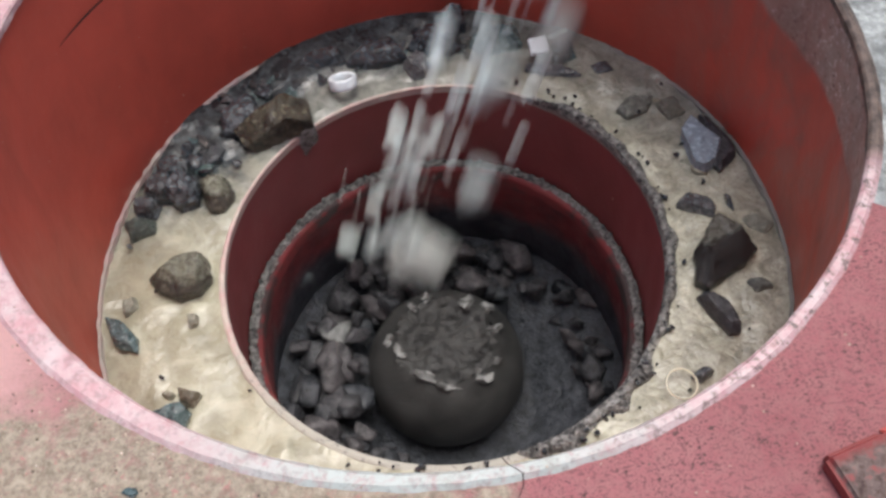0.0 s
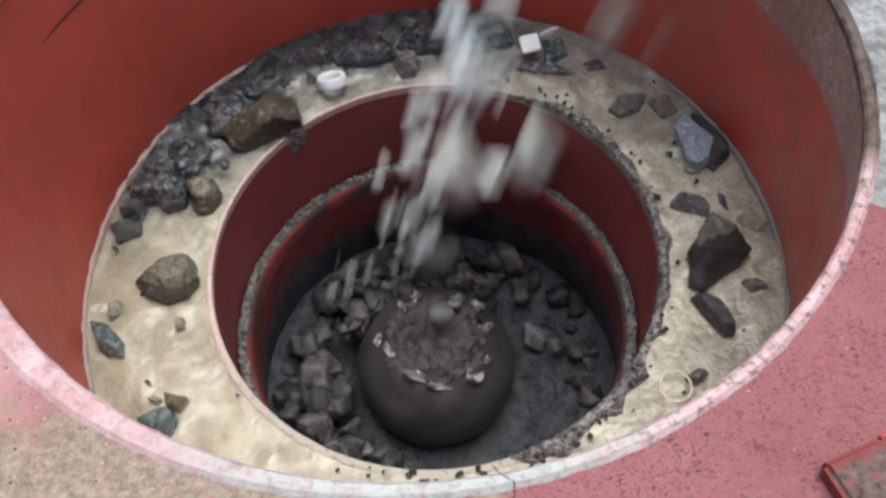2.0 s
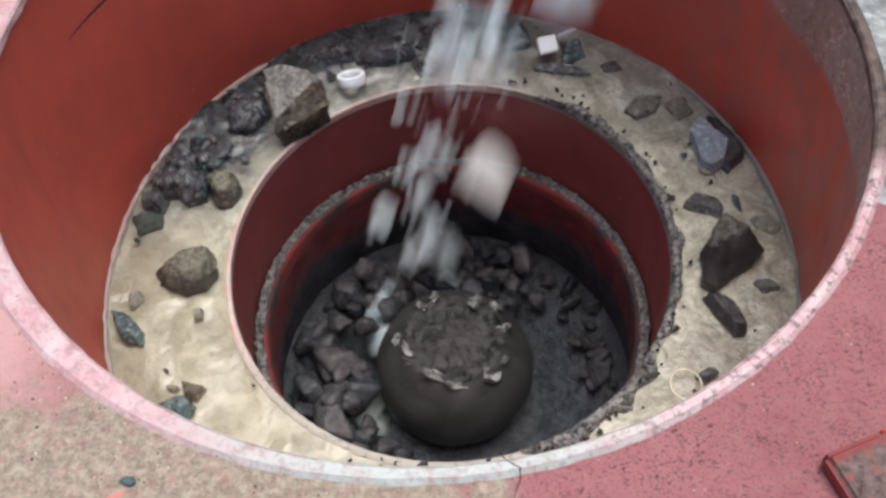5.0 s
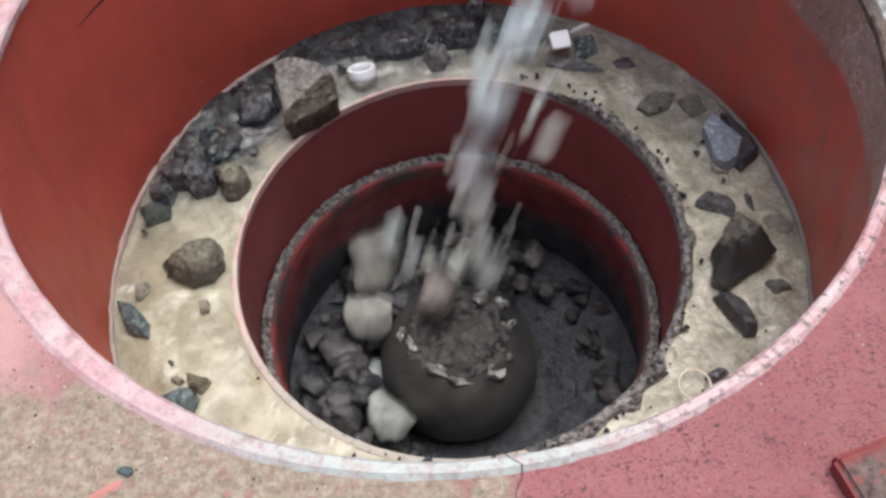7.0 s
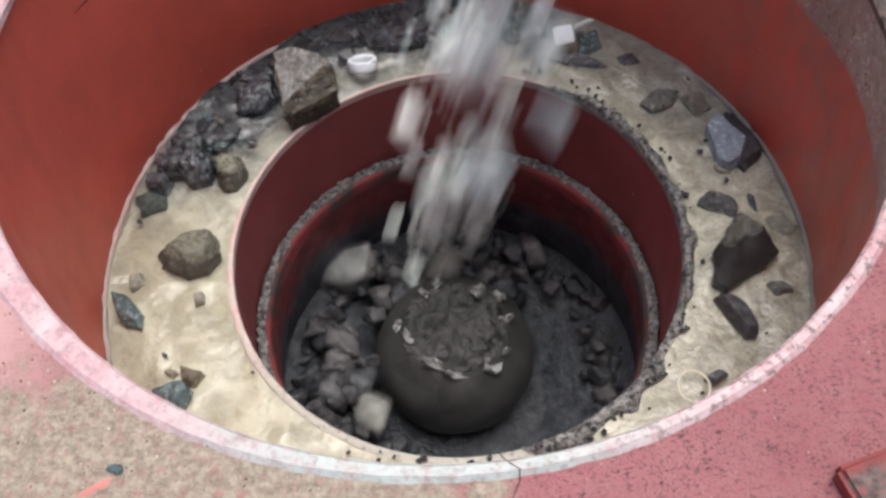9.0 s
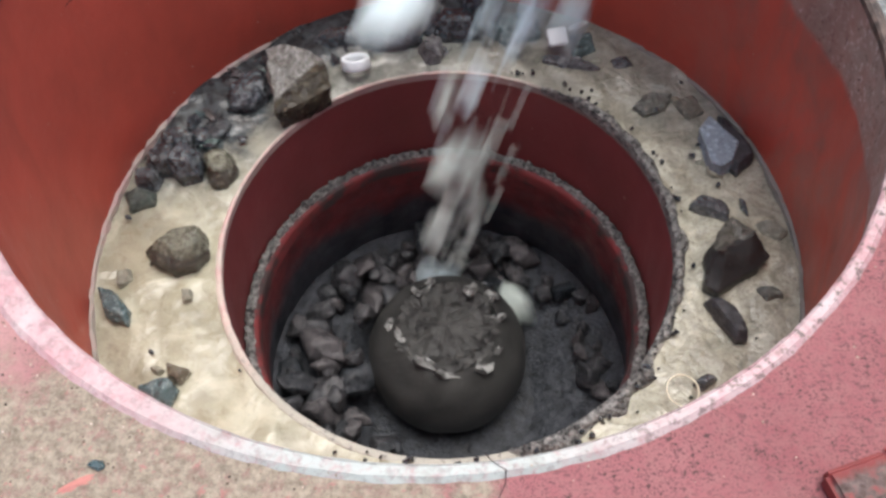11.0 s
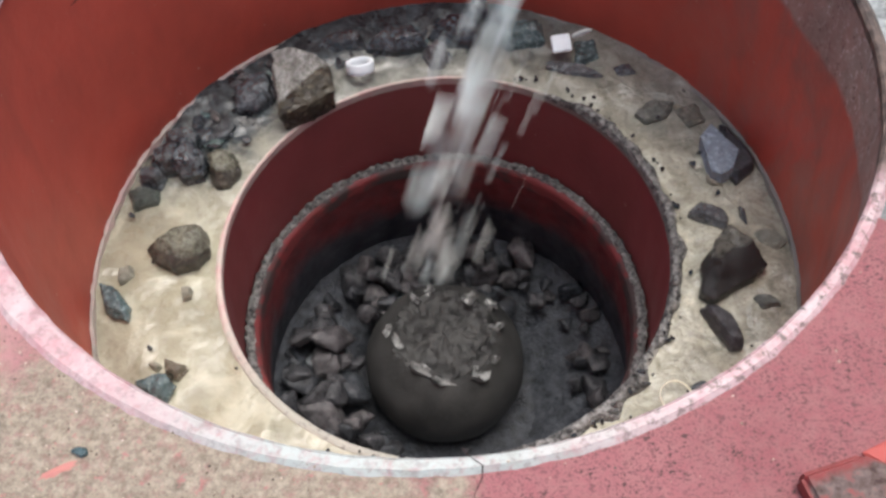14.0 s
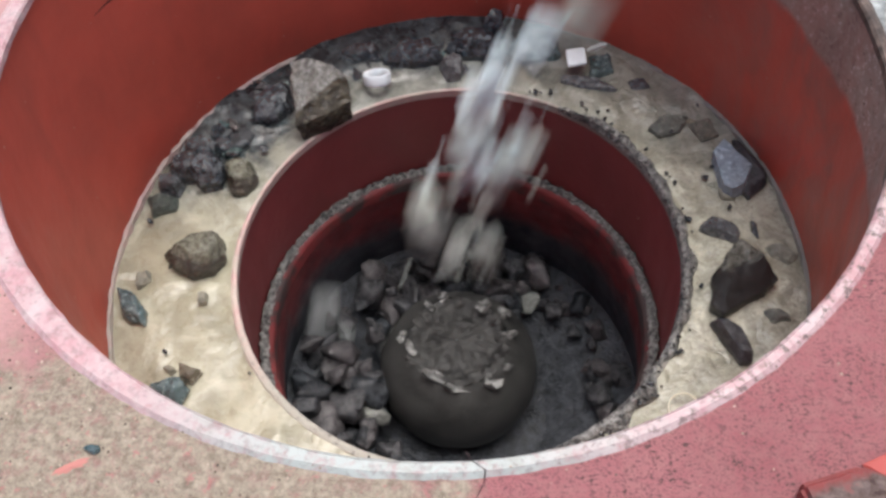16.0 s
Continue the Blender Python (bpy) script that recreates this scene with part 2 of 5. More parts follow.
def stone(name, dark, light, wet=0.5, depth=0.0055):
    n = Nodes(name)
    a = n.noise(14, 8, 0.68, 0.5)
    b = n.noise(80, 6, 0.7)
    col = n.mix(n.ramp(a, (0.3, 0.0), (0.7, 1.0)), dark, light)
    col = n.mix(n.ramp(b, (0.52, 0.0), (0.66, 0.75)), col, tuple(min(0.9, c * 1.7) for c in light))
    col = n.mix(n.ramp(n.noise(55, 5, 0.7), (0.34, 0.8), (0.44, 0.0)), col, tuple(c * 0.5 for c in dark))
    # wet glints painted as lighter cells, stronger on wetter stones
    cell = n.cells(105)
    glint_facet = n.ramp(cell.outputs["Color"], (0.60, 0.0), (0.85, 0.6 * wet))
    col = n.mix(glint_facet, col, tuple(min(0.9, c + 0.15) for c in light))
    tint = n.ramp(n.random(), (0.0, (0.72, 0.77, 0.82)), (0.5, (0.95, 0.98, 1.0)), (1.0, (1.10, 1.04, 0.97)))
    col = n.mix(1.0, col, tint, "MULTIPLY")
    return n.finish(col, n.ramp(b, (0.35, 0.62 - 0.55 * wet), (0.7, 0.80 - 0.55 * wet)), 0.0, n.calc("ADD", n.calc("MULTIPLY", a, 2.0), n.calc("ADD", n.calc("ADD", b, n.calc("MULTIPLY", cell.outputs["Distance"], -0.3 * wet)), n.noise(30, 6, 0.7))), depth, 0.5 + 0.4 * wet, 0.35 if wet > 0.6 else 0.0)


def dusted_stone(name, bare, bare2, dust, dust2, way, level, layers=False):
    """A stone with one pale dusty side and dark wet broken faces, which can also carry painted shade; way points to the
    dusty side, in the stone's space.
    """
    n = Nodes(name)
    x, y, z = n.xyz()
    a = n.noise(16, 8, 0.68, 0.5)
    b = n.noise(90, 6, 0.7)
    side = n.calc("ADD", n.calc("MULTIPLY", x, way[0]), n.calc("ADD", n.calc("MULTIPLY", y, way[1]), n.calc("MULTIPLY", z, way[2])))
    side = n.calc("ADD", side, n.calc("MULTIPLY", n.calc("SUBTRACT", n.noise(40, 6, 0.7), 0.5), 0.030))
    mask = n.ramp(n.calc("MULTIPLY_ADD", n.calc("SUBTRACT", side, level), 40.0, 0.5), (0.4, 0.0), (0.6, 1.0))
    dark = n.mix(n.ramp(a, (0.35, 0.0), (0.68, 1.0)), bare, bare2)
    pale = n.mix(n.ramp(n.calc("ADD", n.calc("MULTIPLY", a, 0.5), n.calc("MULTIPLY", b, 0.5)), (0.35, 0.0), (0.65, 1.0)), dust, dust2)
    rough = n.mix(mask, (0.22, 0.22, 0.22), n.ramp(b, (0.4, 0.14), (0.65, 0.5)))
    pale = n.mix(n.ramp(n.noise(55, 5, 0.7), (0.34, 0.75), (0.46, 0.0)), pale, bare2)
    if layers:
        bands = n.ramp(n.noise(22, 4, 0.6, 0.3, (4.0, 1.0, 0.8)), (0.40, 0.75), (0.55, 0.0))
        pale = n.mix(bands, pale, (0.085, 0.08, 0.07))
    # lighter flecks stand for highlights on the wet dark faces
    glint_flecks = n.ramp(n.noise(70, 5, 0.7), (0.55, 0.0), (0.63, 0.75))
    dark = n.mix(glint_flecks, dark, tuple(c * 1.9 for c in bare2))
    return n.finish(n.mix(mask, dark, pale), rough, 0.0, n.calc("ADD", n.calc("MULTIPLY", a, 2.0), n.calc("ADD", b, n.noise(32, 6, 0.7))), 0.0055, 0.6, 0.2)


def lump_stone(name, dark, light, tints, rough, depth=0.004):
    """Broken stone for lumps of unit size: a few broad tones on each, fine grain, and a tint of its own for each lump."""
    n = Nodes(name)
    a = n.noise(1.6, 6, 0.62, 0.7)
    b = n.noise(7, 7, 0.7)
    col = n.mix(n.ramp(a, (0.34, 0.0), (0.66, 1.0)), dark, light)
    col = n.mix(n.ramp(b, (0.50, 0.0), (0.68, 0.55)), col, tuple(min(0.9, c * 1.35) for c in light))
    col = n.mix(n.ramp(n.noise(4.5, 5, 0.7), (0.34, 0.6), (0.45, 0.0)), col, tuple(c * 0.6 for c in dark))
    col = n.mix(1.0, col, n.ramp(n.random(), *tints), "MULTIPLY")
    return n.finish(col, n.ramp(b, (0.35, rough), (0.7, min(1.0, rough + 0.3))), 0.0, n.calc("ADD", n.calc("MULTIPLY", a, 1.5), b), depth, 0.5)


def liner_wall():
    """Worn red paint turning lower down to a dark blue-grey painted as chamber shade, with a ragged edge."""
    n = Nodes("red_liner_wall_shaded_low")
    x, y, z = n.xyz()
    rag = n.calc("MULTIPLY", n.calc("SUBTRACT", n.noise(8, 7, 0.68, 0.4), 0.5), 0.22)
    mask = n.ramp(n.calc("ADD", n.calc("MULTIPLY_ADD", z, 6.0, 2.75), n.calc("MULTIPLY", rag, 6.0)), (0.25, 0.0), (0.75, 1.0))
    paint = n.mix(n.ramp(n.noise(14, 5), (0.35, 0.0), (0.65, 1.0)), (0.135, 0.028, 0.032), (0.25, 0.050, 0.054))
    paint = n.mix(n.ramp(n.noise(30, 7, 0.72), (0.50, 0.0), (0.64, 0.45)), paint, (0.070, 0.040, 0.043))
    # dark blue-grey that puts the dim, hazy depth of the chamber into the colour
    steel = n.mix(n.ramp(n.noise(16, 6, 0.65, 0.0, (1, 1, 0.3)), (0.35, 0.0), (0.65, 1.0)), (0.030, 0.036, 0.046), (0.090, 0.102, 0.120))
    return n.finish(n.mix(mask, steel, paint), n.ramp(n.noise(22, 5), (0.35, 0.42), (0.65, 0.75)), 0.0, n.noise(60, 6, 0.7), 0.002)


def dark_steel():
    n = Nodes("dusty_dark_manganese_steel")
    a = n.noise(12, 7, 0.65)
    b = n.noise(120, 6, 0.7)
    col = n.mix(n.ramp(a, (0.3, 0.0), (0.7, 1.0)), (0.028, 0.029, 0.029), (0.074, 0.075, 0.072))
    col = n.mix(n.ramp(b, (0.55, 0.0), (0.75, 0.4)), col, (0.12, 0.12, 0.115))
    return n.finish(col, n.ramp(a, (0.3, 0.42), (0.7, 0.7)), 0.1, n.calc("ADD", n.calc("MULTIPLY", a, 2.0), b), 0.002)


def torn_steel():
    n = Nodes("bright_torn_steel")
    a = n.noise(60, 5, 0.65)
    col = n.mix(n.ramp(a, (0.36, 0.0), (0.64, 1.0)), (0.11, 0.115, 0.112), (0.40, 0.41, 0.40))
    return n.finish(col, n.ramp(n.noise(35, 4), (0.4, 0.22), (0.6, 0.5)), 0.35, n.noise(110, 5, 0.7), 0.003)


def plastic(name, col, rough=0.35):
    n = Nodes(name)
    return n.finish(n.mix(n.ramp(n.noise(40, 5), (0.4, 0.0), (0.75, 0.35)), col, tuple(c * 0.7 for c in col)), rough, 0.0, n.noise(90, 3), 0.0004)


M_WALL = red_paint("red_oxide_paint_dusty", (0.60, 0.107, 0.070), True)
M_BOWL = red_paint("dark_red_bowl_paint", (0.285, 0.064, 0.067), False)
M_RED = red_paint("bright_red_paint", (0.42, 0.05, 0.04), False)
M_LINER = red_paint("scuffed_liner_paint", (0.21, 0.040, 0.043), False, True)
M_SAND = wet_sand()
M_GRIT = grit("grey_stone_grit", (0.028, 0.030, 0.030), (0.46, 0.46, 0.44), 260)
# M_BED: the blue-grey tone holds the chamber's dimness and haze
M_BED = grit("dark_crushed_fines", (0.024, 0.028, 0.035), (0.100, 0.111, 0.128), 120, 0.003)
M_GROUND = grit("pale_grey_gravel", (0.16, 0.17, 0.165), (0.52, 0.55, 0.54), 26, 0.02)
M_BAND = worn_band()
M_DECK = pink_deck()


def worn_lip():
    n = Nodes("worn_pink_steel_edge")
    x, y, z = n.xyz()
    a = n.noise(30, 7, 0.7)
    col = n.mix(n.ramp(a, (0.4, 0.0), (0.6, 1.0)), (0.53, 0.355, 0.335), (0.51, 0.44, 0.385))
    silt = n.ramp(n.calc("SUBTRACT", n.calc("MULTIPLY", a, 0.2), y), (0.22, 0.0), (0.36, 1.0))
    col = n.mix(silt, col, (0.40, 0.39, 0.335))
    specks = n.ramp(n.noise(85, 6, 0.72), (0.55, 0.0), (0.62, 0.8))
    muck = n.ramp(n.calc("ADD", x, n.calc("MULTIPLY", a, 0.25)), (0.20, 0.0), (0.36, 1.0))
    col = n.mix(n.calc("MULTIPLY", specks, n.calc("MAXIMUM", n.calc("MAXIMUM", silt, muck), 0.2)), col, (0.17, 0.165, 0.15))
    col = n.mix(muck, col, (0.27, 0.26, 0.23))
    return n.finish(col, 0.45, 0.0, n.noise(150, 6), 0.002)


M_LIP = worn_lip()
M_STEEL = dark_steel()
M_TORN = torn_steel()
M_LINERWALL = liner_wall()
M_NUT = grit("pale_dusted_steel", (0.018, 0.019, 0.019), (0.088, 0.089, 0.085), 60, 0.005)
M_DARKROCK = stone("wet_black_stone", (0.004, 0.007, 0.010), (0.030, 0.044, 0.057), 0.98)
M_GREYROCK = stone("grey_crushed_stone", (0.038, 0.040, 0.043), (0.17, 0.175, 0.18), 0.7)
GREYS = ((0.0, (0.82, 0.91, 0.97)), (0.5, (0.97, 1.01, 1.0)), (0.85, (1.0, 1.02, 0.93)), (1.0, (1.06, 0.98, 0.95)))
# one stone in several tones: chamber shade darkens the first, open sky brightens the last
M_SHADEROCK = lump_stone("shaded_grey_chamber_stone", (0.020, 0.021, 0.024), (0.108, 0.105, 0.112), ((0.0, (0.50, 0.60, 0.66)), (0.45, (0.88, 0.92, 0.93)), (0.85, (1.04, 1.0, 0.98)), (1.0, (1.5, 1.45, 1.40))), 0.20)
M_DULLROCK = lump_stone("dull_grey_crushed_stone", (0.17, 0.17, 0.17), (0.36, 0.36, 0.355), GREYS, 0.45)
M_DIMROCK = lump_stone("dimmed_grey_crushed_stone", (0.20, 0.215, 0.215), (0.40, 0.425, 0.425), GREYS, 0.5)
M_FALLROCK = lump_stone("skylit_grey_crushed_stone", (0.42, 0.475, 0.48), (0.61, 0.68, 0.69), GREYS, 0.6)
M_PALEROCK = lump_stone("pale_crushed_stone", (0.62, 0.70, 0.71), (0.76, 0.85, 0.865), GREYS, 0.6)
M_TANROCK = stone("olive_brown_wet_stone", (0.040, 0.037, 0.026), (0.18, 0.168, 0.125), 0.85)
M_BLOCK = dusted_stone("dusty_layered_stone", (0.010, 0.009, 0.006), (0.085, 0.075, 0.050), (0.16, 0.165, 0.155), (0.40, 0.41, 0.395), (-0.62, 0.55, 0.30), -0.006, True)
# wedge and pebble: shade on the front and underside is part of the dark colour
M_WEDGE = dusted_stone("dusty_black_stone_shaded_front", (0.003, 0.003, 0.003), (0.011, 0.011, 0.010), (0.045, 0.046, 0.037), (0.130, 0.130, 0.106), (-0.25, 0.50, 0.8), 0.049)
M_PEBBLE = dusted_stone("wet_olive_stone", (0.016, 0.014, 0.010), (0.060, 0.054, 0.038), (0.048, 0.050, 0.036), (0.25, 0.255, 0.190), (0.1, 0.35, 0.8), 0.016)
M_BLUEROCK = stone("blue_grey_slab_stone", (0.20, 0.24, 0.285), (0.34, 0.41, 0.475), 0.25)
M_INKROCK = stone("wet_ink_black_stone", (0.010, 0.010, 0.013), (0.040, 0.041, 0.050), 0.5, 0.003)
M_MOSSROCK = stone("dark_green_wet_stone", (0.020, 0.030, 0.026), (0.075, 0.100, 0.085), 0.6)
M_TEALROCK = stone("teal_grey_wet_stone", (0.020, 0.044, 0.045), (0.125, 0.200, 0.205), 0.85)
M_SLATE = stone("wet_slate_grey_stone", (0.016, 0.019, 0.023), (0.082, 0.096, 0.110), 0.95)
M_SUNK = stone("slurry_covered_grey_stone", (0.20, 0.193, 0.15), (0.37, 0.355, 0.275), 0.4)
M_SILTED = stone("silt_coated_grey_stone", (0.07, 0.075, 0.065), (0.19, 0.195, 0.165), 0.5)
M_SUNKDARK = stone("mud_coated_dark_stone", (0.022, 0.026, 0.028), (0.090, 0.102, 0.106), 0.7)
M_WHITE = plastic("white_plastic", (0.82, 0.90, 0.94), 0.4)
M_WIRE = plastic("yellowed_plastic_ring", (0.86, 0.84, 0.66), 0.35)
M_RUBBER = plastic("black_belt_rubber", (0.03, 0.03, 0.03), 0.7)
M_CRACK = plastic("dark_crack_dirt", (0.035, 0.02, 0.02), 0.9)


# ---- mesh helpers ----
def part(name, bm, material, parent=None, label="", smooth=False):
    data = bpy.data.meshes.new(name)
    bm.normal_update()
    bm.to_mesh(data)
    bm.free()
    data.materials.append(material)
    if smooth:
        data.polygons.foreach_set("use_smooth", [True] * len(data.polygons))
    ob = new(name, data)
    if parent is not None:
        ob.parent = parent
    if label:
        ob["label"] = label
    return ob


def lathe(profile, seg=128, a0=0.0, a1=360.0, wobble=0.0, freq=6.0, loop=False):
    """Turn rows of (radius, z, centre x, centre y) round the z axis."""
    bm = bmesh.new()
    full = abs(a1 - a0) >= 359.9
    count = seg if full else seg + 1
    rings = []
    for k, (r, z, cx, cy) in enumerate(profile):
        ring = []
        for i in range(count):
            a = radians(a0 + (a1 - a0) * i / seg)
            w = wobble * noise.noise(Vector((math.cos(a) * freq * r * 4, math.sin(a) * freq * r * 4, z * 9 + k)))
            ring.append(bm.verts.new((cx + (r + w) * math.cos(a), cy + (r + w) * math.sin(a), z + w * 0.5)))
        rings.append(ring)
    pairs = list(zip(rings, rings[1:] + rings[:1])) if loop else list(zip(rings, rings[1:]))
    for a, b in pairs:
        for i in range(seg):
            j = (i + 1) % count
            bm.faces.new((a[i], a[j], b[j], b[i]))
    bmesh.ops.recalc_face_normals(bm, faces=bm.faces)
    return bm


def rock_bm(seed, sx, sy, sz, rough=0.10, cuts=2, points=16):
    """An angular broken stone: a hull of random points, its faces divided and roughened."""
    rng = random.Random(seed)
    bm = bmesh.new()
    for _ in range(points):
        v = Vector((rng.gauss(0, 1), rng.gauss(0, 1), rng.gauss(0, 1))).normalized()
        v = Vector((max(-0.8, min(0.8, v.x * 1.2)), max(-0.8, min(0.8, v.y * 1.2)), max(-0.75, min(0.75, v.z * 1.2))))
        bm.verts.new(v)
    bmesh.ops.convex_hull(bm, input=bm.verts)
    bmesh.ops.delete(bm, geom=[v for v in bm.verts if not v.link_faces], context="VERTS")
    bmesh.ops.bevel(bm, geom=list(bm.edges), offset=0.07, segments=1, affect="EDGES", clamp_overlap=True)
    bmesh.ops.triangulate(bm, faces=bm.faces)
    if cuts:
        bmesh.ops.subdivide_edges(bm, edges=list(bm.edges), cuts=cuts, use_grid_fill=True)
    off = Vector((seed * 3.7, seed * 1.3, seed * 7.1))
    for v in bm.verts:
        n1 = noise.noise(v.co * 2.2 + off) * rough + noise.noise(v.co * 6.0 + off) * rough * 0.5
        if cuts > 1:
            n1 += (0.5 - abs(noise.noise(v.co * 4.0 - off))) * rough * 0.5 + noise.noise(v.co * 13.0 + off) * rough * 0.34 + noise.noise(v.co * 27.0 + off) * rough * 0.22
        v.co = v.co * (1 + n1)
        v.co = Vector((v.co.x * sx / 1.6, v.co.y * sy / 1.6, v.co.z * sz / 1.5))
    bmesh.ops.recalc_face_normals(bm, faces=bm.faces)
    return bm


def lump_bm(seed, sx, sy, sz, points=13, rough=0.05):
    """A broken lump of unit size with flat faces and slightly rounded, chipped edges."""
    r = random.Random(seed)
    bm = bmesh.new()
    for _ in range(points):
        v = Vector((r.gauss(0, 1), r.gauss(0, 1), r.gauss(0, 1))).normalized() * r.uniform(0.44, 0.56)
        bm.verts.new((v.x * sx, v.y * sy, v.z * sz))
    bmesh.ops.convex_hull(bm, input=bm.verts)
    bmesh.ops.delete(bm, geom=[v for v in bm.verts if not v.link_faces], context="VERTS")
    bmesh.ops.subdivide_edges(bm, edges=list(bm.edges), cuts=3, use_grid_fill=True)
    bmesh.ops.smooth_vert(bm, verts=bm.verts, factor=0.22, use_axis_x=True, use_axis_y=True, use_axis_z=True)
    bm.normal_update()
    off = Vector((seed * 1.7, seed * 0.9, seed * 2.3))
    moves = [(v, v.normal * rough * (noise.noise(v.co * 3.0 + off) + 0.5 * noise.noise(v.co * 8.0 + off))) for v in bm.verts]
    for v, move in moves:
        v.co += move
    bmesh.ops.recalc_face_normals(bm, faces=bm.faces)
    return bm


def rock(name, seed, size, at, turn, material, label, group="", rough=0.10, cuts=2, points=16):
    ob = part(name, rock_bm(seed, *size, rough, cuts, points), material)
    ob.matrix_world = pose(*at, *turn)
    return tagged(ob, label, "stone", group)


def chunk(seed, corners, low, high, at, material, label, shrink=0.72, shift=(0.0, 0.0), rough=0.004, group="stones on the hopper shelf", name="stone"):
    """A broken stone from the corners of its plan: a foot, a girdle and a smaller, shifted, uneven top, roughened."""
    r = random.Random(seed)
    bm = bmesh.new()
    for x, y in corners:
        bm.verts.new((x * 0.94, y * 0.94, low))
        bm.verts.new((x, y, high * r.uniform(0.2, 0.5)))
        bm.verts.new((x * shrink + shift[0], y * shrink + shift[1], high * r.uniform(0.84, 1.08)))
    bmesh.ops.convex_hull(bm, input=bm.verts)
    bmesh.ops.delete(bm, geom=[v for v in bm.verts if not v.link_faces], context="VERTS")
    bmesh.ops.bevel(bm, geom=list(bm.edges), offset=0.0014, segments=1, affect="EDGES", clamp_overlap=True)
    bmesh.ops.triangulate(bm, faces=bm.faces)
    bmesh.ops.subdivide_edges(bm, edges=list(bm.edges), cuts=4, use_grid_fill=True)
    bm.normal_update()
    off = Vector((seed * 1.7, seed * 0.9, seed * 2.3))
    moves = []
    for v in bm.verts:
        q = v.co + off
        ridge = 0.5 - abs(noise.noise(q * 38))
        moves.append((v, v.normal * rough * (1.1 * noise.noise(q * 24) + 0.7 * ridge + 0.5 * noise.noise(q * 85) + 0.3 * noise.noise(q * 170))))
    for v, move in moves:
        v.co += move
    bmesh.ops.recalc_face_normals(bm, faces=bm.faces)
    ob = part(name, bm, material)
    ob.matrix_world = pose(*at)
    return tagged(ob, label, "stone", group)


# ---- ground, deck and crusher body ----
Z_RIM, R_RIM, BAND = 0.509, 0.547, 0.0165
R_SHELF, R_OPEN, R_LEDGE, Z_LEDGE = 0.586, 0.380, 0.380, -0.235
RIM_C, SHELF_C, LEDGE_C = (-0.0128, -0.020), (-0.005, -0.0196), (-0.0075, 0.0)
Z_BED = -0.60
MANTLE_X, MANTLE_Y, MANTLE_Z = -0.0085, 0.040, -0.545


def lean(bm, low=0.0, high=0.45):
    """The rim lies a little out of level: lower towards the right and the far side."""
    for v in bm.verts:
        u = max(0.0, min(1.0, (v.co.z - low) / (high - low)))
        v.co.z -= u * (0.0249 * v.co.x + 0.0146 * v.co.y)
    return bm


def ground_sheet():
    bm = bmesh.new()
    steps = [-150, -40, -12, -5, -2.5] + [i * 0.25 for i in range(-8, 13)] + [4, 7, 14, 40, 150]
    grid = [[bm.verts.new((x, y, -1.6 + 0.05 * noise.noise(Vector((x * 1.3, y * 1.3, 0))))) for x in steps] for y in steps]
    for a, b in zip(grid, grid[1:]):
        for i in range(len(steps) - 1):
            bm.faces.new((a[i], a[i + 1], b[i + 1], b[i]))
    tagged(part("ground", bm, M_GROUND, smooth=True), "pale grey gravel ground round the crusher", "ground", kind="structure")


def deck_plate():
    inner = R_RIM + BAND
    prof = [(inner - 0.005, Z_RIM - 0.05, *RIM_C), (inner - 0.005, Z_RIM - 0.004, *RIM_C)]
    prof += [(inner + 0.02 * k, Z_RIM - 0.004, *RIM_C) for k in range(1, 40)]
    prof += [(inner + 0.78, Z_RIM - 0.05, *RIM_C)]
    bm = lean(lathe(prof, 160, 150, 329.5, loop=True))
    return tagged(part("deck", bm, M_DECK), "pink painted steel deck with dusty tan dirt round the hopper", "deck", kind="structure")


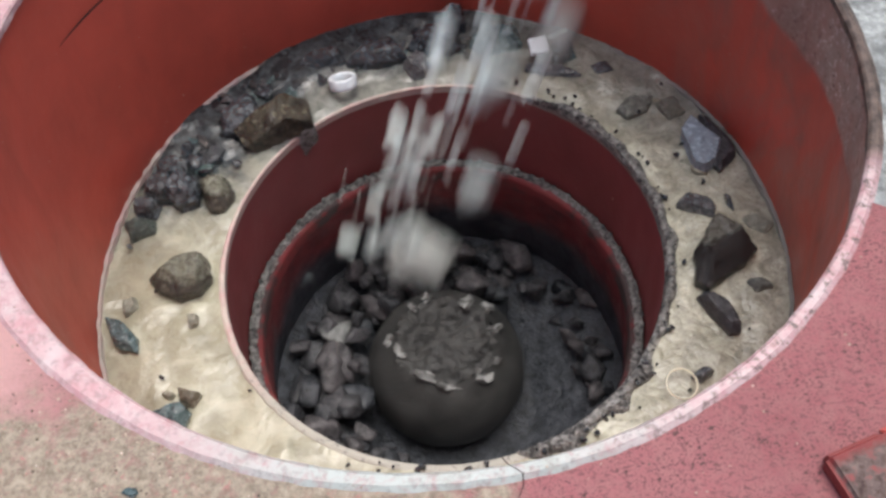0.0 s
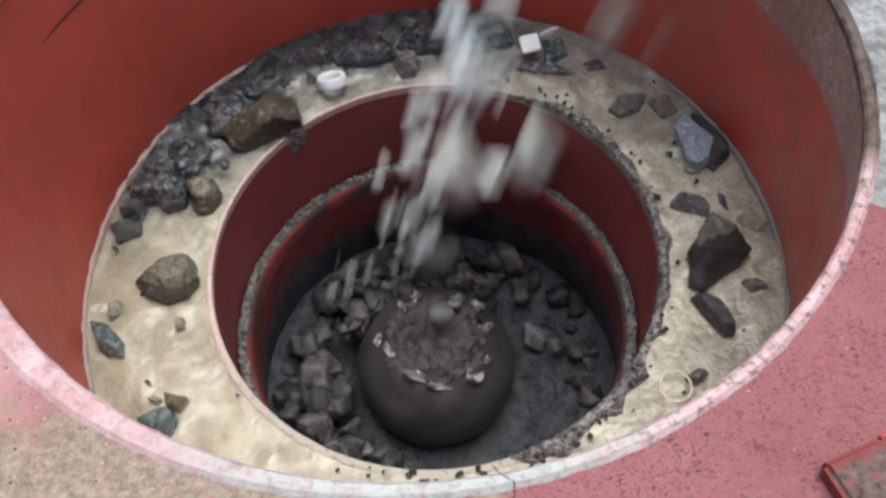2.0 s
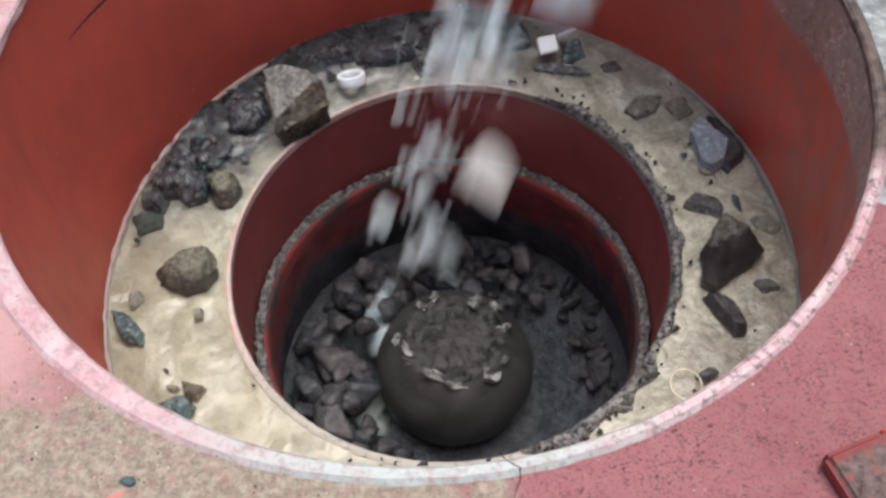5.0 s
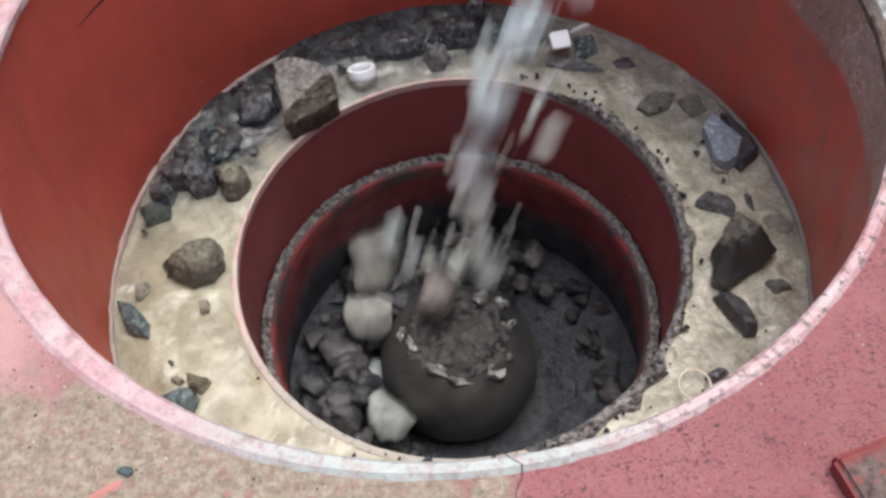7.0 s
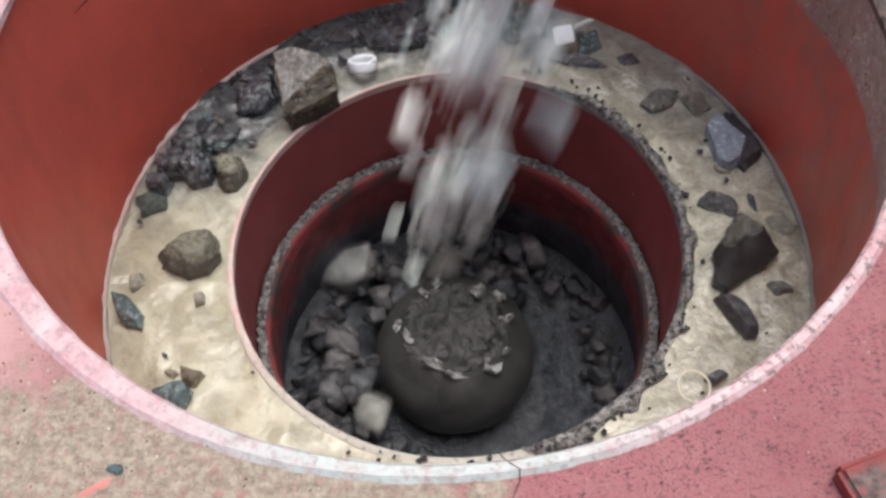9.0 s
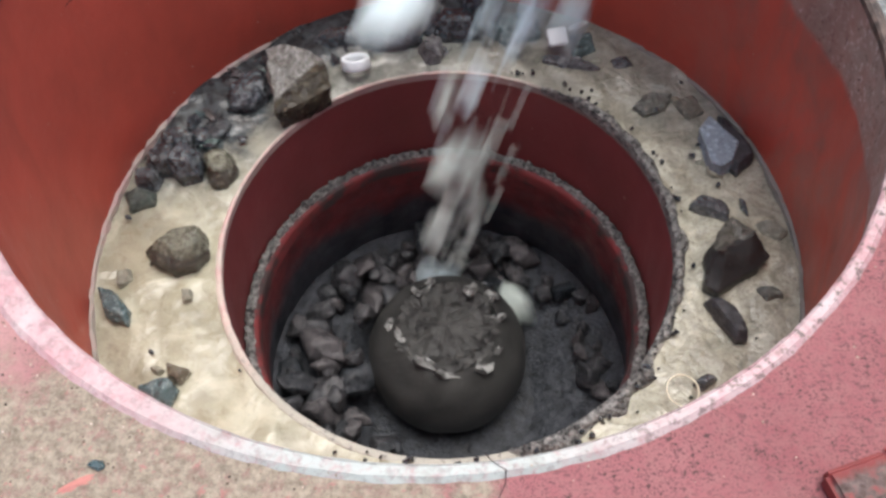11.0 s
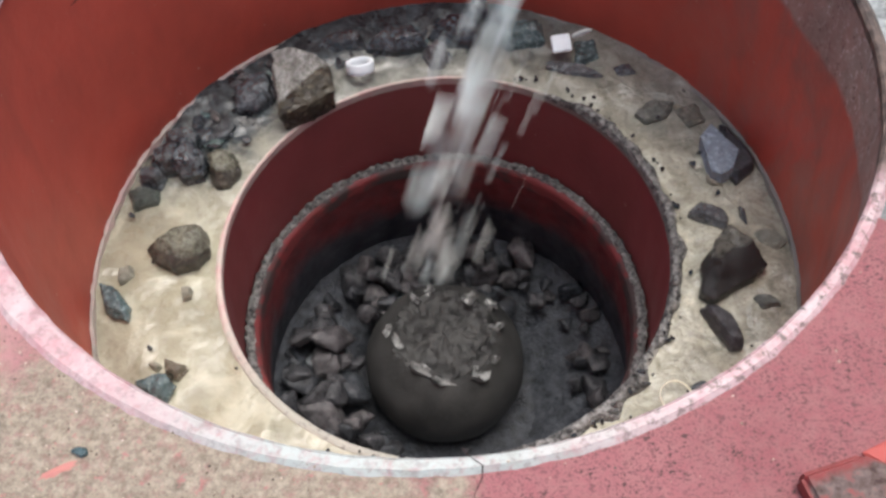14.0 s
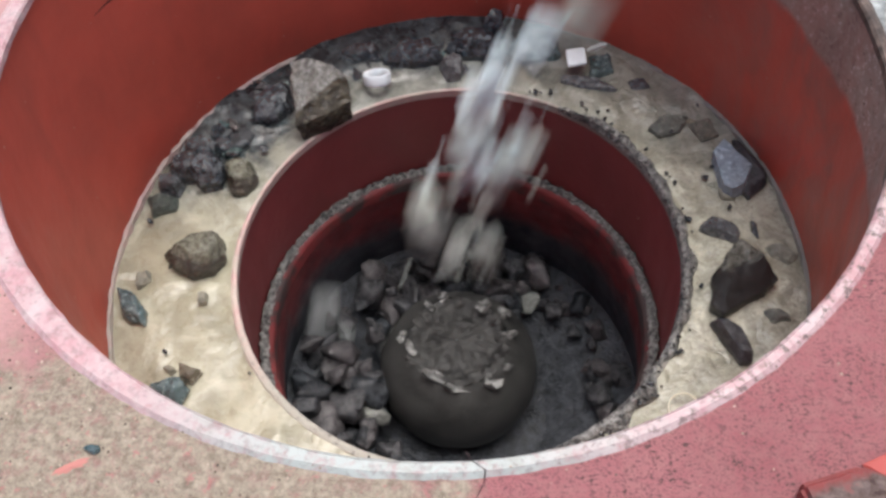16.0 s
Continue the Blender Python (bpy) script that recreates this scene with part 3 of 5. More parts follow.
def feed_hopper():
    top = new("feed_hopper")
    tagged(top, "red painted round steel feed hopper of a rock crusher", "hopper")
    prof = []
    for k in range(25):
        u = k / 24
        r = R_RIM + (R_SHELF - R_RIM) * u
        prof.append((r + (0.004 if k else 0.006), Z_RIM + (-0.02 - Z_RIM) * u if k else Z_RIM - 0.004, RIM_C[0] + (SHELF_C[0] - RIM_C[0]) * u, RIM_C[1] + (SHELF_C[1] - RIM_C[1]) * u))
    prof = [(r - 0.002, z, cx, cy) for r, z, cx, cy in prof]
    part("wall", lean(lathe(prof, 160)), M_WALL, top, smooth=True)
    bead = [(R_SHELF - 0.001, 0.012, *SHELF_C), (R_SHELF - 0.005, 0.008, *SHELF_C), (R_SHELF - 0.006, -0.004, *SHELF_C)]
    part("weld_bead", lathe(bead, 240, wobble=0.004, freq=15), M_LIP, top, "pale scuffed weld at the foot of the wall")
    part("outer_shell", lean(lathe([(R_RIM + BAND - 0.002, Z_RIM - 0.008, *RIM_C), (R_SHELF + 0.01, 0.3, *SHELF_C), (R_SHELF + 0.012, -0.1, *SHELF_C), (R_SHELF + 0.012, -1.65, *SHELF_C)], 96)), M_RED, top, smooth=True)
    w = BAND
    band = [(R_RIM, Z_RIM - 0.012, *RIM_C), (R_RIM, Z_RIM - 0.003, *RIM_C), (R_RIM + 0.003, Z_RIM, *RIM_C), (R_RIM + w - 0.006, Z_RIM, *RIM_C), (R_RIM + w + 0.001, Z_RIM - 0.005, *RIM_C), (R_RIM + w + 0.001, Z_RIM - 0.03, *RIM_C)]
    ring = lathe(band, 240, wobble=0.0014, freq=14)
    for v in ring.verts:  # the flange is broader on the left
        dx, dy = v.co.x - RIM_C[0], v.co.y - RIM_C[1]
        wide = math.hypot(dx, dy)
        g = math.exp(-((math.degrees(math.atan2(dy, dx)) % 360 - 208) / 40) ** 2)
        k = 1 + g * (-0.006 if wide < R_RIM + 0.0045 else 0.011) / wide
        v.co.x, v.co.y = RIM_C[0] + dx * k, RIM_C[1] + dy * k
    part("rim", lean(ring), M_BAND, top, "worn pale pink rim edge")
    return top


def shelf():
    """The slurry covered shelf: an uneven ring between the wall and the opening."""
    bm = bmesh.new()
    seg, rows = 260, 26
    grid = []
    for k in range(rows + 1):
        u = k / rows
        ring = []
        for i in range(seg):
            a = 2 * math.pi * i / seg
            r = (R_OPEN + 0.004) * (1 - u) + (R_SHELF + 0.004) * u
            cx, cy = SHELF_C[0] * u, SHELF_C[1] * u
            x, y = cx + r * math.cos(a), cy + r * math.sin(a)
            p = Vector((x, y, 0))
            h = 0.012 * noise.noise(p * 7) + 0.006 * noise.noise(p * 19) + 0.003 * noise.noise(p * 45)
            mound = max(0.0, y - 0.25) * 0.06 * u
            h = (h + mound) * min(1, u * 5) + 0.004 * u
            ring.append(bm.verts.new((x, y, h - 0.004)))
        grid.append(ring)
    for a, b in zip(grid, grid[1:]):
        for i in range(seg):
            j = (i + 1) % seg
            bm.faces.new((a[i], a[j], b[j], b[i]))
    return tagged(part("shelf_slurry", bm, M_SAND, smooth=True), "wet tan sand and slurry lying on the hopper shelf", "sand", kind="stuff")


def bowl():
    top = new("crusher_bowl")
    tagged(top, "dark red steel crusher bowl with a gritty inner ledge", "crusher bowl")
    lip = [(R_OPEN + 0.001, -0.02, 0, 0), (R_OPEN, -0.005, 0, 0), (R_OPEN + 0.003, -0.0025, 0, 0), (R_OPEN + 0.012, -0.0018, 0, 0), (R_OPEN + 0.020, -0.003, 0, 0), (R_OPEN + 0.026, -0.008, 0, 0), (R_OPEN + 0.028, -0.02, 0, 0)]
    ring = lathe(lip, 260, wobble=0.0016, freq=14)
    for v in ring.verts:  # broad on the near side, a thin line on the far side
        far = max(0.0, min(1.0, 0.5 + v.co.y / 0.35))
        wide = math.hypot(v.co.x, v.co.y)
        k = (R_OPEN + (wide - R_OPEN) * (0.62 - 0.34 * far)) / wide
        v.co.x *= k
        v.co.y *= k
    part("lip", ring, M_LIP, top, "worn pink steel lip")
    wall = []
    for k in range(13):
        u = k / 12
        wall.append((R_OPEN + 0.002 + 0.004 * u, -0.003 + (Z_LEDGE - 0.02) * u, LEDGE_C[0] * u, LEDGE_C[1] * u))
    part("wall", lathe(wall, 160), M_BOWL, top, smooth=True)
    r = R_LEDGE
    ledge = [(r + 0.004, Z_LEDGE - 0.01, *LEDGE_C), (r, Z_LEDGE + 0.003, *LEDGE_C), (r - 0.006, Z_LEDGE + 0.005, *LEDGE_C), (r - 0.012, Z_LEDGE + 0.003, *LEDGE_C), (r - 0.017, Z_LEDGE - 0.004, *LEDGE_C)]
    part("ledge", lathe(ledge, 320, wobble=0.006, freq=26), M_GRIT, top, "grey grit caked on the ledge")
    edge = [(r - 0.013, Z_LEDGE - 0.001, *LEDGE_C), (r - 0.022, Z_LEDGE - 0.005, *LEDGE_C), (r - 0.024, Z_LEDGE - 0.012, *LEDGE_C), (r - 0.025, Z_LEDGE - 0.036, *LEDGE_C)]
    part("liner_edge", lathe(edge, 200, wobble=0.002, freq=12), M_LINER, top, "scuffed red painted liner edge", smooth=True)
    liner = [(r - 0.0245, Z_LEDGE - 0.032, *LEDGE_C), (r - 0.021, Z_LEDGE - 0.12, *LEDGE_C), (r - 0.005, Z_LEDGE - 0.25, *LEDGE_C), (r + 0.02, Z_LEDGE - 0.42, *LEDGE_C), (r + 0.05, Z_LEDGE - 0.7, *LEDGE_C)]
    part("liner", lathe(liner, 128), M_LINERWALL, top, "worn red liner wall with chamber shade coloured in lower down", smooth=True)
    return top


def bed():
    """Crushed fines round the mantle: heaped to the left and far side, scoured next to the mantle."""
    bm = bmesh.new()
    seg, rows = 160, 24
    grid = []
    for k in range(rows + 1):
        u = k / rows
        ring = []
        for i in range(seg):
            a = 2 * math.pi * i / seg
            r = 0.10 + 0.30 * u
            x, y = LEDGE_C[0] + r * math.cos(a), r * math.sin(a)
            p = Vector((x, y, 0))
            h = 0.012 * noise.noise(p * 9) + 0.006 * noise.noise(p * 26)
            slope = -0.035 + 0.11 * max(0.0, (r - 0.19)) / 0.2
            left = max(0.0, -math.cos(a)) * 0.05 * u
            ring.append(bm.verts.new((x, y, Z_BED - 0.02 + slope + left + h)))
        grid.append(ring)
    for a, b in zip(grid, grid[1:]):
        for i in range(seg):
            j = (i + 1) % seg
            bm.faces.new((a[i], a[j], b[j], b[i]))
    bm.faces.new([v for v in reversed(grid[0])])
    return tagged(part("stone_fines", bm, M_BED, smooth=True), "dark crushed stone fines in the crushing chamber, its shade and haze in their colour", "crushed stone", kind="stuff")


R_HEAD = 0.174


def torn_plate(seed, long, wide):
    """A small crumpled plate of torn steel with a jagged outline."""
    r = random.Random(seed)
    bm = bmesh.new()
    count = 11
    ring = []
    for i in range(count):
        a = 2 * math.pi * i / count
        k = r.uniform(0.55, 1.15)
        ring.append((long * k * math.cos(a), wide * k * math.sin(a), r.uniform(-0.003, 0.006)))
    top = [bm.verts.new(p) for p in ring]
    low = [bm.verts.new((x * 0.9, y * 0.9, z - 0.010)) for x, y, z in ring]
    mid = bm.verts.new((r.uniform(-0.3, 0.3) * long, r.uniform(-0.3, 0.3) * wide, r.uniform(-0.004, 0.002)))
    for i in range(count):
        j = (i + 1) % count
        bm.faces.new((top[i], top[j], mid))
        bm.faces.new((top[i], low[i], low[j], top[j]))
    bm.faces.new(list(reversed(low)))
    bmesh.ops.recalc_face_normals(bm, faces=bm.faces)
    return bm


def mantle():
    top = new("mantle")
    tagged(top, "dark dusty domed steel mantle head of the crusher", "mantle")
    prof = [(0.135, -0.34, 0, 0), (0.13, -0.20, 0, 0)]
    for k in range(25):
        a = radians(-48 + 100 * k / 24)
        prof.append((R_HEAD * math.cos(a), R_HEAD * math.sin(a), 0, 0))
    bm = lathe(prof, 96)
    for v in bm.verts:
        v.co += v.co.normalized() * (0.003 * noise.noise(v.co * 14) + 0.0012 * noise.noise(v.co * 45))
    part("head", bm, M_STEEL, top, "smooth dark steel dome", smooth=True)
    crown = [(0.113, 0.126, 0, 0), (0.107, 0.134, 0, 0), (0.098, 0.139, 0, 0), (0.088, 0.137, 0, 0), (0.078, 0.131, 0, 0), (0.066, 0.129, 0, 0), (0.050, 0.133, 0, 0), (0.034, 0.138, 0, 0), (0.018, 0.140, 0, 0), (0.002, 0.139, 0, 0)]
    bm = lathe(crown, 132)
    for v in bm.verts:
        q = Vector((v.co.x, v.co.y, 0.0))
        far = min(1.0, q.length / 0.08)
        v.co.z += 0.007 * noise.noise(q * 24 + Vector((3, 1, 0))) + 0.005 * noise.noise(q * 55) + 0.0035 * noise.noise(q * 120)
        ragged = 1 + far * (0.10 * noise.noise(q.normalized() * 2.6 + Vector((5, 2, 0))) + 0.07 * noise.noise(q * 48) + 0.05 * noise.noise(q * 100))
        v.co.x *= ragged
        v.co.y *= ragged
    part("crown", bm, M_NUT, top, "battered dusty crown, worn hollow")
    r = random.Random(77)
    for k in range(11):
        a = 32.7 * k + r.uniform(-15, 15)
        lat = radians(r.uniform(46, 60))
        plate = part("torn_plate", torn_plate(400 + k, r.uniform(0.009, 0.030), r.uniform(0.008, 0.021)), M_TORN, top, "jagged bright torn steel")
        plate.matrix_basis = pose(0, 0, 0, 0, 0, a) @ pose(R_HEAD * math.cos(lat) + 0.002, 0, R_HEAD * math.sin(lat) + 0.006, 0, 0, 0) @ pose(0, 0, 0, r.uniform(-16, 16), 90 - math.degrees(lat) + r.uniform(-14, 14), 90 + r.uniform(-25, 25))
    top.location = (MANTLE_X, MANTLE_Y, MANTLE_Z)
    return top


ground_sheet()
deck_plate()
feed_hopper()
shelf()
bowl()
bed()
MANTLE = mantle()


def lug_paint():
    n = Nodes("rusty_dirty_red_paint")
    x, y, z = n.xyz()
    edge = n.calc("ADD", n.calc("MINIMUM", n.calc("MULTIPLY", y, -1.0), n.calc("MULTIPLY", x, 3.5)), n.calc("MULTIPLY", n.calc("SUBTRACT", n.noise(70, 6, 0.7), 0.5), 0.022))
    mask = n.ramp(n.calc("MULTIPLY", edge, 20.0), (0.14, 0.0), (0.30, 1.0))
    rust = n.mix(n.ramp(n.noise(90, 6, 0.7), (0.35, 0.0), (0.65, 1.0)), (0.055, 0.030, 0.026), (0.20, 0.15, 0.135))
    rust = n.mix(n.ramp(n.noise(45, 4), (0.56, 0.0), (0.64, 0.7)), rust, (0.28, 0.05, 0.05))
    paint = n.mix(n.noise(40, 5), (0.13, 0.016, 0.016), (0.27, 0.034, 0.032))
    return n.finish(n.mix(mask, paint, rust), n.mix(mask, (0.45, 0.45, 0.45), (0.9, 0.9, 0.9)), 0.0, n.noise(120, 6, 0.7), 0.002)


M_LUG = lug_paint()


def slab(outline, low, high, bevel):
    bm = bmesh.new()
    face = bm.faces.new([bm.verts.new((x, y, low)) for x, y in outline])
    out = bmesh.ops.extrude_face_region(bm, geom=[face])
    for v in out["geom"]:
        if isinstance(v, bmesh.types.BMVert):
            v.co.z = high
    bmesh.ops.recalc_face_normals(bm, faces=bm.faces)
    bmesh.ops.bevel(bm, geom=list(bm.edges), offset=bevel, segments=3, affect="EDGES")
    return bm


def deck_lug():
    top = new("deck_lug")
    tagged(top, "red steel lug on the pink deck with a rusty dirty top", "steel lug")
    bm = slab([(0, 0), (0.062, 0), (0.090, -0.026), (0.090, -0.10), (0, -0.10)], 0.0, 0.024, 0.005)
    part("block", bm, M_LUG, top, "rusty brown block with worn red paint on its edge")
    bm = slab([(0.070, 0.004), (0.16, 0.014), (0.16, -0.10), (0.088, -0.10), (0.094, -0.026)], 0.0, 0.005, 0.0015)
    part("base_plate", bm, M_RED, top, "bright red base plate")
    top.matrix_world = pose(0.3185, -0.592, Z_RIM - 0.0038, 0, 0, 17)


deck_lug()


def hairline():
    """The crack across the deck paint at the rim."""
    bm = bmesh.new()
    pts = [(0.026, -0.5585), (0.031, -0.566), (0.044, -0.5755), (0.043, -0.586), (0.036, -0.60), (0.037, -0.63)]
    rows = []
    for i, (x, y) in enumerate(pts):
        w = 0.0008 - 0.00009 * i
        z = Z_RIM + 0.0076 + (0.0012 if y > -0.5835 else -0.003)
        rows.append((bm.verts.new((x - w, y, z)), bm.verts.new((x + w, y, z))))
    for a, b in zip(rows, rows[1:]):
        bm.faces.new((a[0], a[1], b[1], b[0]))
    tagged(part("paint_crack", bm, M_CRACK), "thin dark crack in the pink deck paint", "crack", kind="structure")


hairline()


def deck_grit():
    """Loose grains on the dirty part of the deck and along the rim."""
    r = random.Random(21)
    bm = bmesh.new()
    for k in range(420):
        a = radians(r.gauss(243, 22) if k < 330 else r.uniform(200, 328))
        rr = 0.567 + abs(r.gauss(0, 0.09)) if k < 330 else 0.55 + r.uniform(0.0, 0.2)
        x, y = RIM_C[0] + rr * math.cos(a), RIM_C[1] + rr * math.sin(a)
        top = Z_RIM - 0.0249 * x - 0.0146 * y - (0.004 if rr > 0.566 else 0.0)
        c = Vector((x, y, top + 0.0005))
        w = r.uniform(0.0006, 0.0019)
        turn = Euler((r.uniform(0, 6), r.uniform(0, 6), r.uniform(0, 6))).to_matrix()
        vs = [bm.verts.new(c + turn @ (Vector(d) * w * r.uniform(0.6, 1.2))) for d in ((1, 0, 0), (-1, 0, 0), (0, 1, 0), (0, -1, 0), (0, 0, 1), (0, 0, -1))]
        for p in (0, 1):
            for q in (2, 3):
                for e in (4, 5):
                    bm.faces.new((vs[p], vs[q], vs[e]))
    bmesh.ops.recalc_face_normals(bm, faces=bm.faces)
    n = Nodes("loose_tan_and_dark_grains")
    col = n.ramp(n.island(), (0.0, (0.05, 0.035, 0.03)), (0.35, (0.16, 0.12, 0.09)), (0.7, (0.42, 0.34, 0.26)), (1.0, (0.62, 0.50, 0.42)))
    tagged(part("deck_grains", bm, n.finish(col, 0.7)), "loose sand grains and grit scattered on the deck", "grit", kind="stuff")


deck_grit()


def paint_flake():
    bm = bmesh.new()
    ring = []
    for i in range(22):
        a = 2 * math.pi * i / 22
        k = 0.85 + 0.75 * noise.noise(Vector((math.cos(a) * 2.6, math.sin(a) * 2.6, 4)))
        ring.append(bm.verts.new((0.024 * k * math.cos(a), 0.0065 * k * math.sin(a), -0.001)))
    mid = bm.verts.new((0, 0, 0.0016))
    for i in range(22):
        bm.faces.new((ring[i], ring[(i + 1) % 22], mid))
    ob = part("paint_flake", bm, M_SCRAPE)
    tagged(ob, "pink scrape of bare paint on the dirty deck", "paint flake")
    ob.matrix_world = pose(-0.341, -0.575, Z_RIM + 0.0132, 0, 0, 24)
    rock("deck_chip", 71, (0.013, 0.011, 0.009), (-0.322, -0.558, Z_RIM + 0.0136), (0, 0, 30), M_TEALROCK, "small teal-grey stone chip on the dirty deck", "", 0.1, 1)


def wall_seam():
    """A dark curved score in the red paint of the wall."""
    bm = bmesh.new()
    rows = []
    for k in range(19):
        u = k / 18
        a = radians(145 + 15 * u)
        z = 0.385 + 0.012 * u
        f = (Z_RIM - z) / (Z_RIM + 0.02)
        r = R_RIM + (R_SHELF - R_RIM) * f - 0.0035
        cx, cy = RIM_C[0] + (SHELF_C[0] - RIM_C[0]) * f, RIM_C[1] + (SHELF_C[1] - RIM_C[1]) * f
        w = 0.0017 * math.sin(math.pi * min(1, 0.08 + u * 0.9)) + 0.0004
        rows.append([bm.verts.new((cx + r * math.cos(a), cy + r * math.sin(a), z + d)) for d in (-w, w)])
    for a, b in zip(rows, rows[1:]):
        bm.faces.new((a[0], a[1], b[1], b[0]))
    tagged(part("wall_score", bm, M_CRACK), "dark curved score in the red wall paint", "scratch", kind="structure")


M_SCRAPE = plastic("pink_scraped_paint", (0.50, 0.20, 0.17), 0.6)
paint_flake()
wall_seam()

# ---- stones and litter lying on the shelf ----
def shelf_stones():
    G = "stones on the hopper shelf"
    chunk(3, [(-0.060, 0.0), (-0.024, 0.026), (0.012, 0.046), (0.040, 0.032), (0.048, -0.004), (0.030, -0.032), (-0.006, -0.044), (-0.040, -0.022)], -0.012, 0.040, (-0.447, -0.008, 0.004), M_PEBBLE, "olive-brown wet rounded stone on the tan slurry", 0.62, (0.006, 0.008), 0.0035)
    chunk(5, [(-0.046, 0.004), (-0.018, 0.042), (0.0, 0.056), (0.058, 0.016), (0.057, -0.002), (0.036, -0.020), (-0.036, -0.060), (-0.053, -0.045)], -0.015, 0.054, (0.464, -0.074, 0.0), M_WEDGE, "large black wedge-shaped wet stone with a dusty top and shade coloured on its front", 0.54, (0.0, 0.027), 0.004)
    chunk(8, [(-0.034, 0.036), (-0.014, 0.043), (0.013, 0.019), (0.025, -0.021), (0.020, -0.035), (0.004, -0.038), (-0.014, -0.005)], -0.012, 0.024, (0.441, -0.178, 0.0), M_INKROCK, "long black wet stone lying in the slurry", 0.70, (0.002, 0.003), 0.003)
    chunk(11, [(-0.028, 0.041), (-0.004, 0.072), (0.036, 0.006), (0.018, -0.034), (-0.006, -0.047), (-0.020, -0.037)], -0.018, 0.028, (0.487, 0.155, 0.0), M_BLUEROCK, "flat blue-grey stone slab leaning on the wall", 0.95, (-0.003, 0.0), 0.0018)
    chunk(12, [(-0.018, 0.080), (-0.004, 0.070), (0.026, 0.0), (0.026, -0.02), (-0.010, -0.052), (-0.020, -0.04)], -0.015, 0.022, (0.520, 0.158, 0.0), M_INKROCK, "black stone wedged against the red wall", 0.75, (0.0, 0.0), 0.003)
    chunk(14, [(-0.041, 0.004), (-0.023, 0.022), (0.017, 0.009), (0.027, -0.006), (0.019, -0.030)], -0.012, 0.016, (0.457, 0.040, 0.0), M_SLATE, "flat dark stone chip in the slurry", 0.80, (0.0, 0.002), 0.002)
    chunk(15, [(-0.004, 0.017), (0.005, 0.009), (0.004, -0.022), (-0.005, -0.004)], -0.010, 0.012, (0.509, 0.041, 0.0), M_SLATE, "thin dark stone sliver in the slurry", 0.70, (0.0, 0.0), 0.0015)
    chunk(17, [(-0.030, 0.032), (-0.004, 0.027), (0.027, -0.009), (0.029, -0.035), (0.0, -0.023), (-0.022, 0.008)], -0.012, 0.026, (-0.545, -0.106, 0.0), M_TEALROCK, "small dark olive stone against the red wall", 0.70, (-0.003, 0.005), 0.004)
    chunk(18, [(-0.036, 0.0), (-0.011, 0.014), (0.012, 0.020), (0.027, 0.007), (0.015, -0.021), (-0.007, -0.018)], -0.012, 0.024, (-0.448, -0.262, 0.0), M_TEALROCK, "teal-grey wet stone in the slurry", 0.74, (-0.004, 0.006), 0.004)
    chunk(19, [(-0.018, 0.019), (0.020, 0.004), (0.007, -0.014), (-0.013, -0.010)], -0.012, 0.018, (-0.429, -0.229, 0.0), M_TANROCK, "brown stone chip lying in the slurry", 0.66, (0.0, 0.0), 0.003)
    chunk(50, [(-0.012, 0.006), (0.0, 0.009), (0.012, 0.002), (0.004, -0.007)], -0.010, 0.010, (-0.462, -0.222, 0.0), M_SUNK, "small stone coated with slurry", 0.7, (0.0, 0.0), 0.002)
    chunk(51, [(-0.014, 0.012), (0.008, 0.018), (0.016, -0.006), (-0.006, -0.018)], -0.010, 0.014, (-0.538, -0.048, 0.0), M_SUNK, "small stone coated with slurry by the wall", 0.7, (0.0, 0.0), 0.003)
    chunk(52, [(-0.008, 0.010), (0.008, 0.010), (0.010, -0.008), (-0.004, -0.014)], -0.010, 0.014, (-0.430, -0.088, 0.0), M_SUNK, "small stone coated with slurry", 0.7, (0.0, 0.0), 0.002)
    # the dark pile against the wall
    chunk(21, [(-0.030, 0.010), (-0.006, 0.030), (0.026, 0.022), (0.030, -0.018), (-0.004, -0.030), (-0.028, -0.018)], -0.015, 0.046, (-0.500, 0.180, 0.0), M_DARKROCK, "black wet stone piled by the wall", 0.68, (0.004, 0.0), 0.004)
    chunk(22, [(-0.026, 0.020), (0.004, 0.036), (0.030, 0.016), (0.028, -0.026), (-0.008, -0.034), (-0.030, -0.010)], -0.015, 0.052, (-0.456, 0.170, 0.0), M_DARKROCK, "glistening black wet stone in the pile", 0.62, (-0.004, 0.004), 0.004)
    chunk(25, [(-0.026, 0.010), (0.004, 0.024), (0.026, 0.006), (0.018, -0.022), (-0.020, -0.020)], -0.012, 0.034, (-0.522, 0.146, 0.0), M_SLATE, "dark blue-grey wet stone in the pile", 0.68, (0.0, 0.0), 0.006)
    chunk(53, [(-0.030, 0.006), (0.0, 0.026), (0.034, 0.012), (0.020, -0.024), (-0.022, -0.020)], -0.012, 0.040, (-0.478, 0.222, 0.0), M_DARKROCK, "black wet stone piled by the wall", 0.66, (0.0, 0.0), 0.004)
    chunk(23, [(-0.028, 0.020), (-0.012, 0.034), (0.020, 0.028), (0.031, -0.004), (0.014, -0.034), (-0.008, -0.036), (-0.024, -0.008)], -0.012, 0.034, (-0.398, 0.164, 0.0), M_PEBBLE, "small grey-brown round stone beside the opening", 0.64, (0.0, 0.004), 0.004)
    chunk(24, [(-0.028, 0.009), (-0.009, 0.018), (0.027, 0.010), (0.025, -0.011), (-0.015, -0.026)], -0.012, 0.014, (-0.533, 0.112, 0.0), M_MOSSROCK, "dark teal stone by the wall", 0.72, (0.0, 0.0), 0.003)
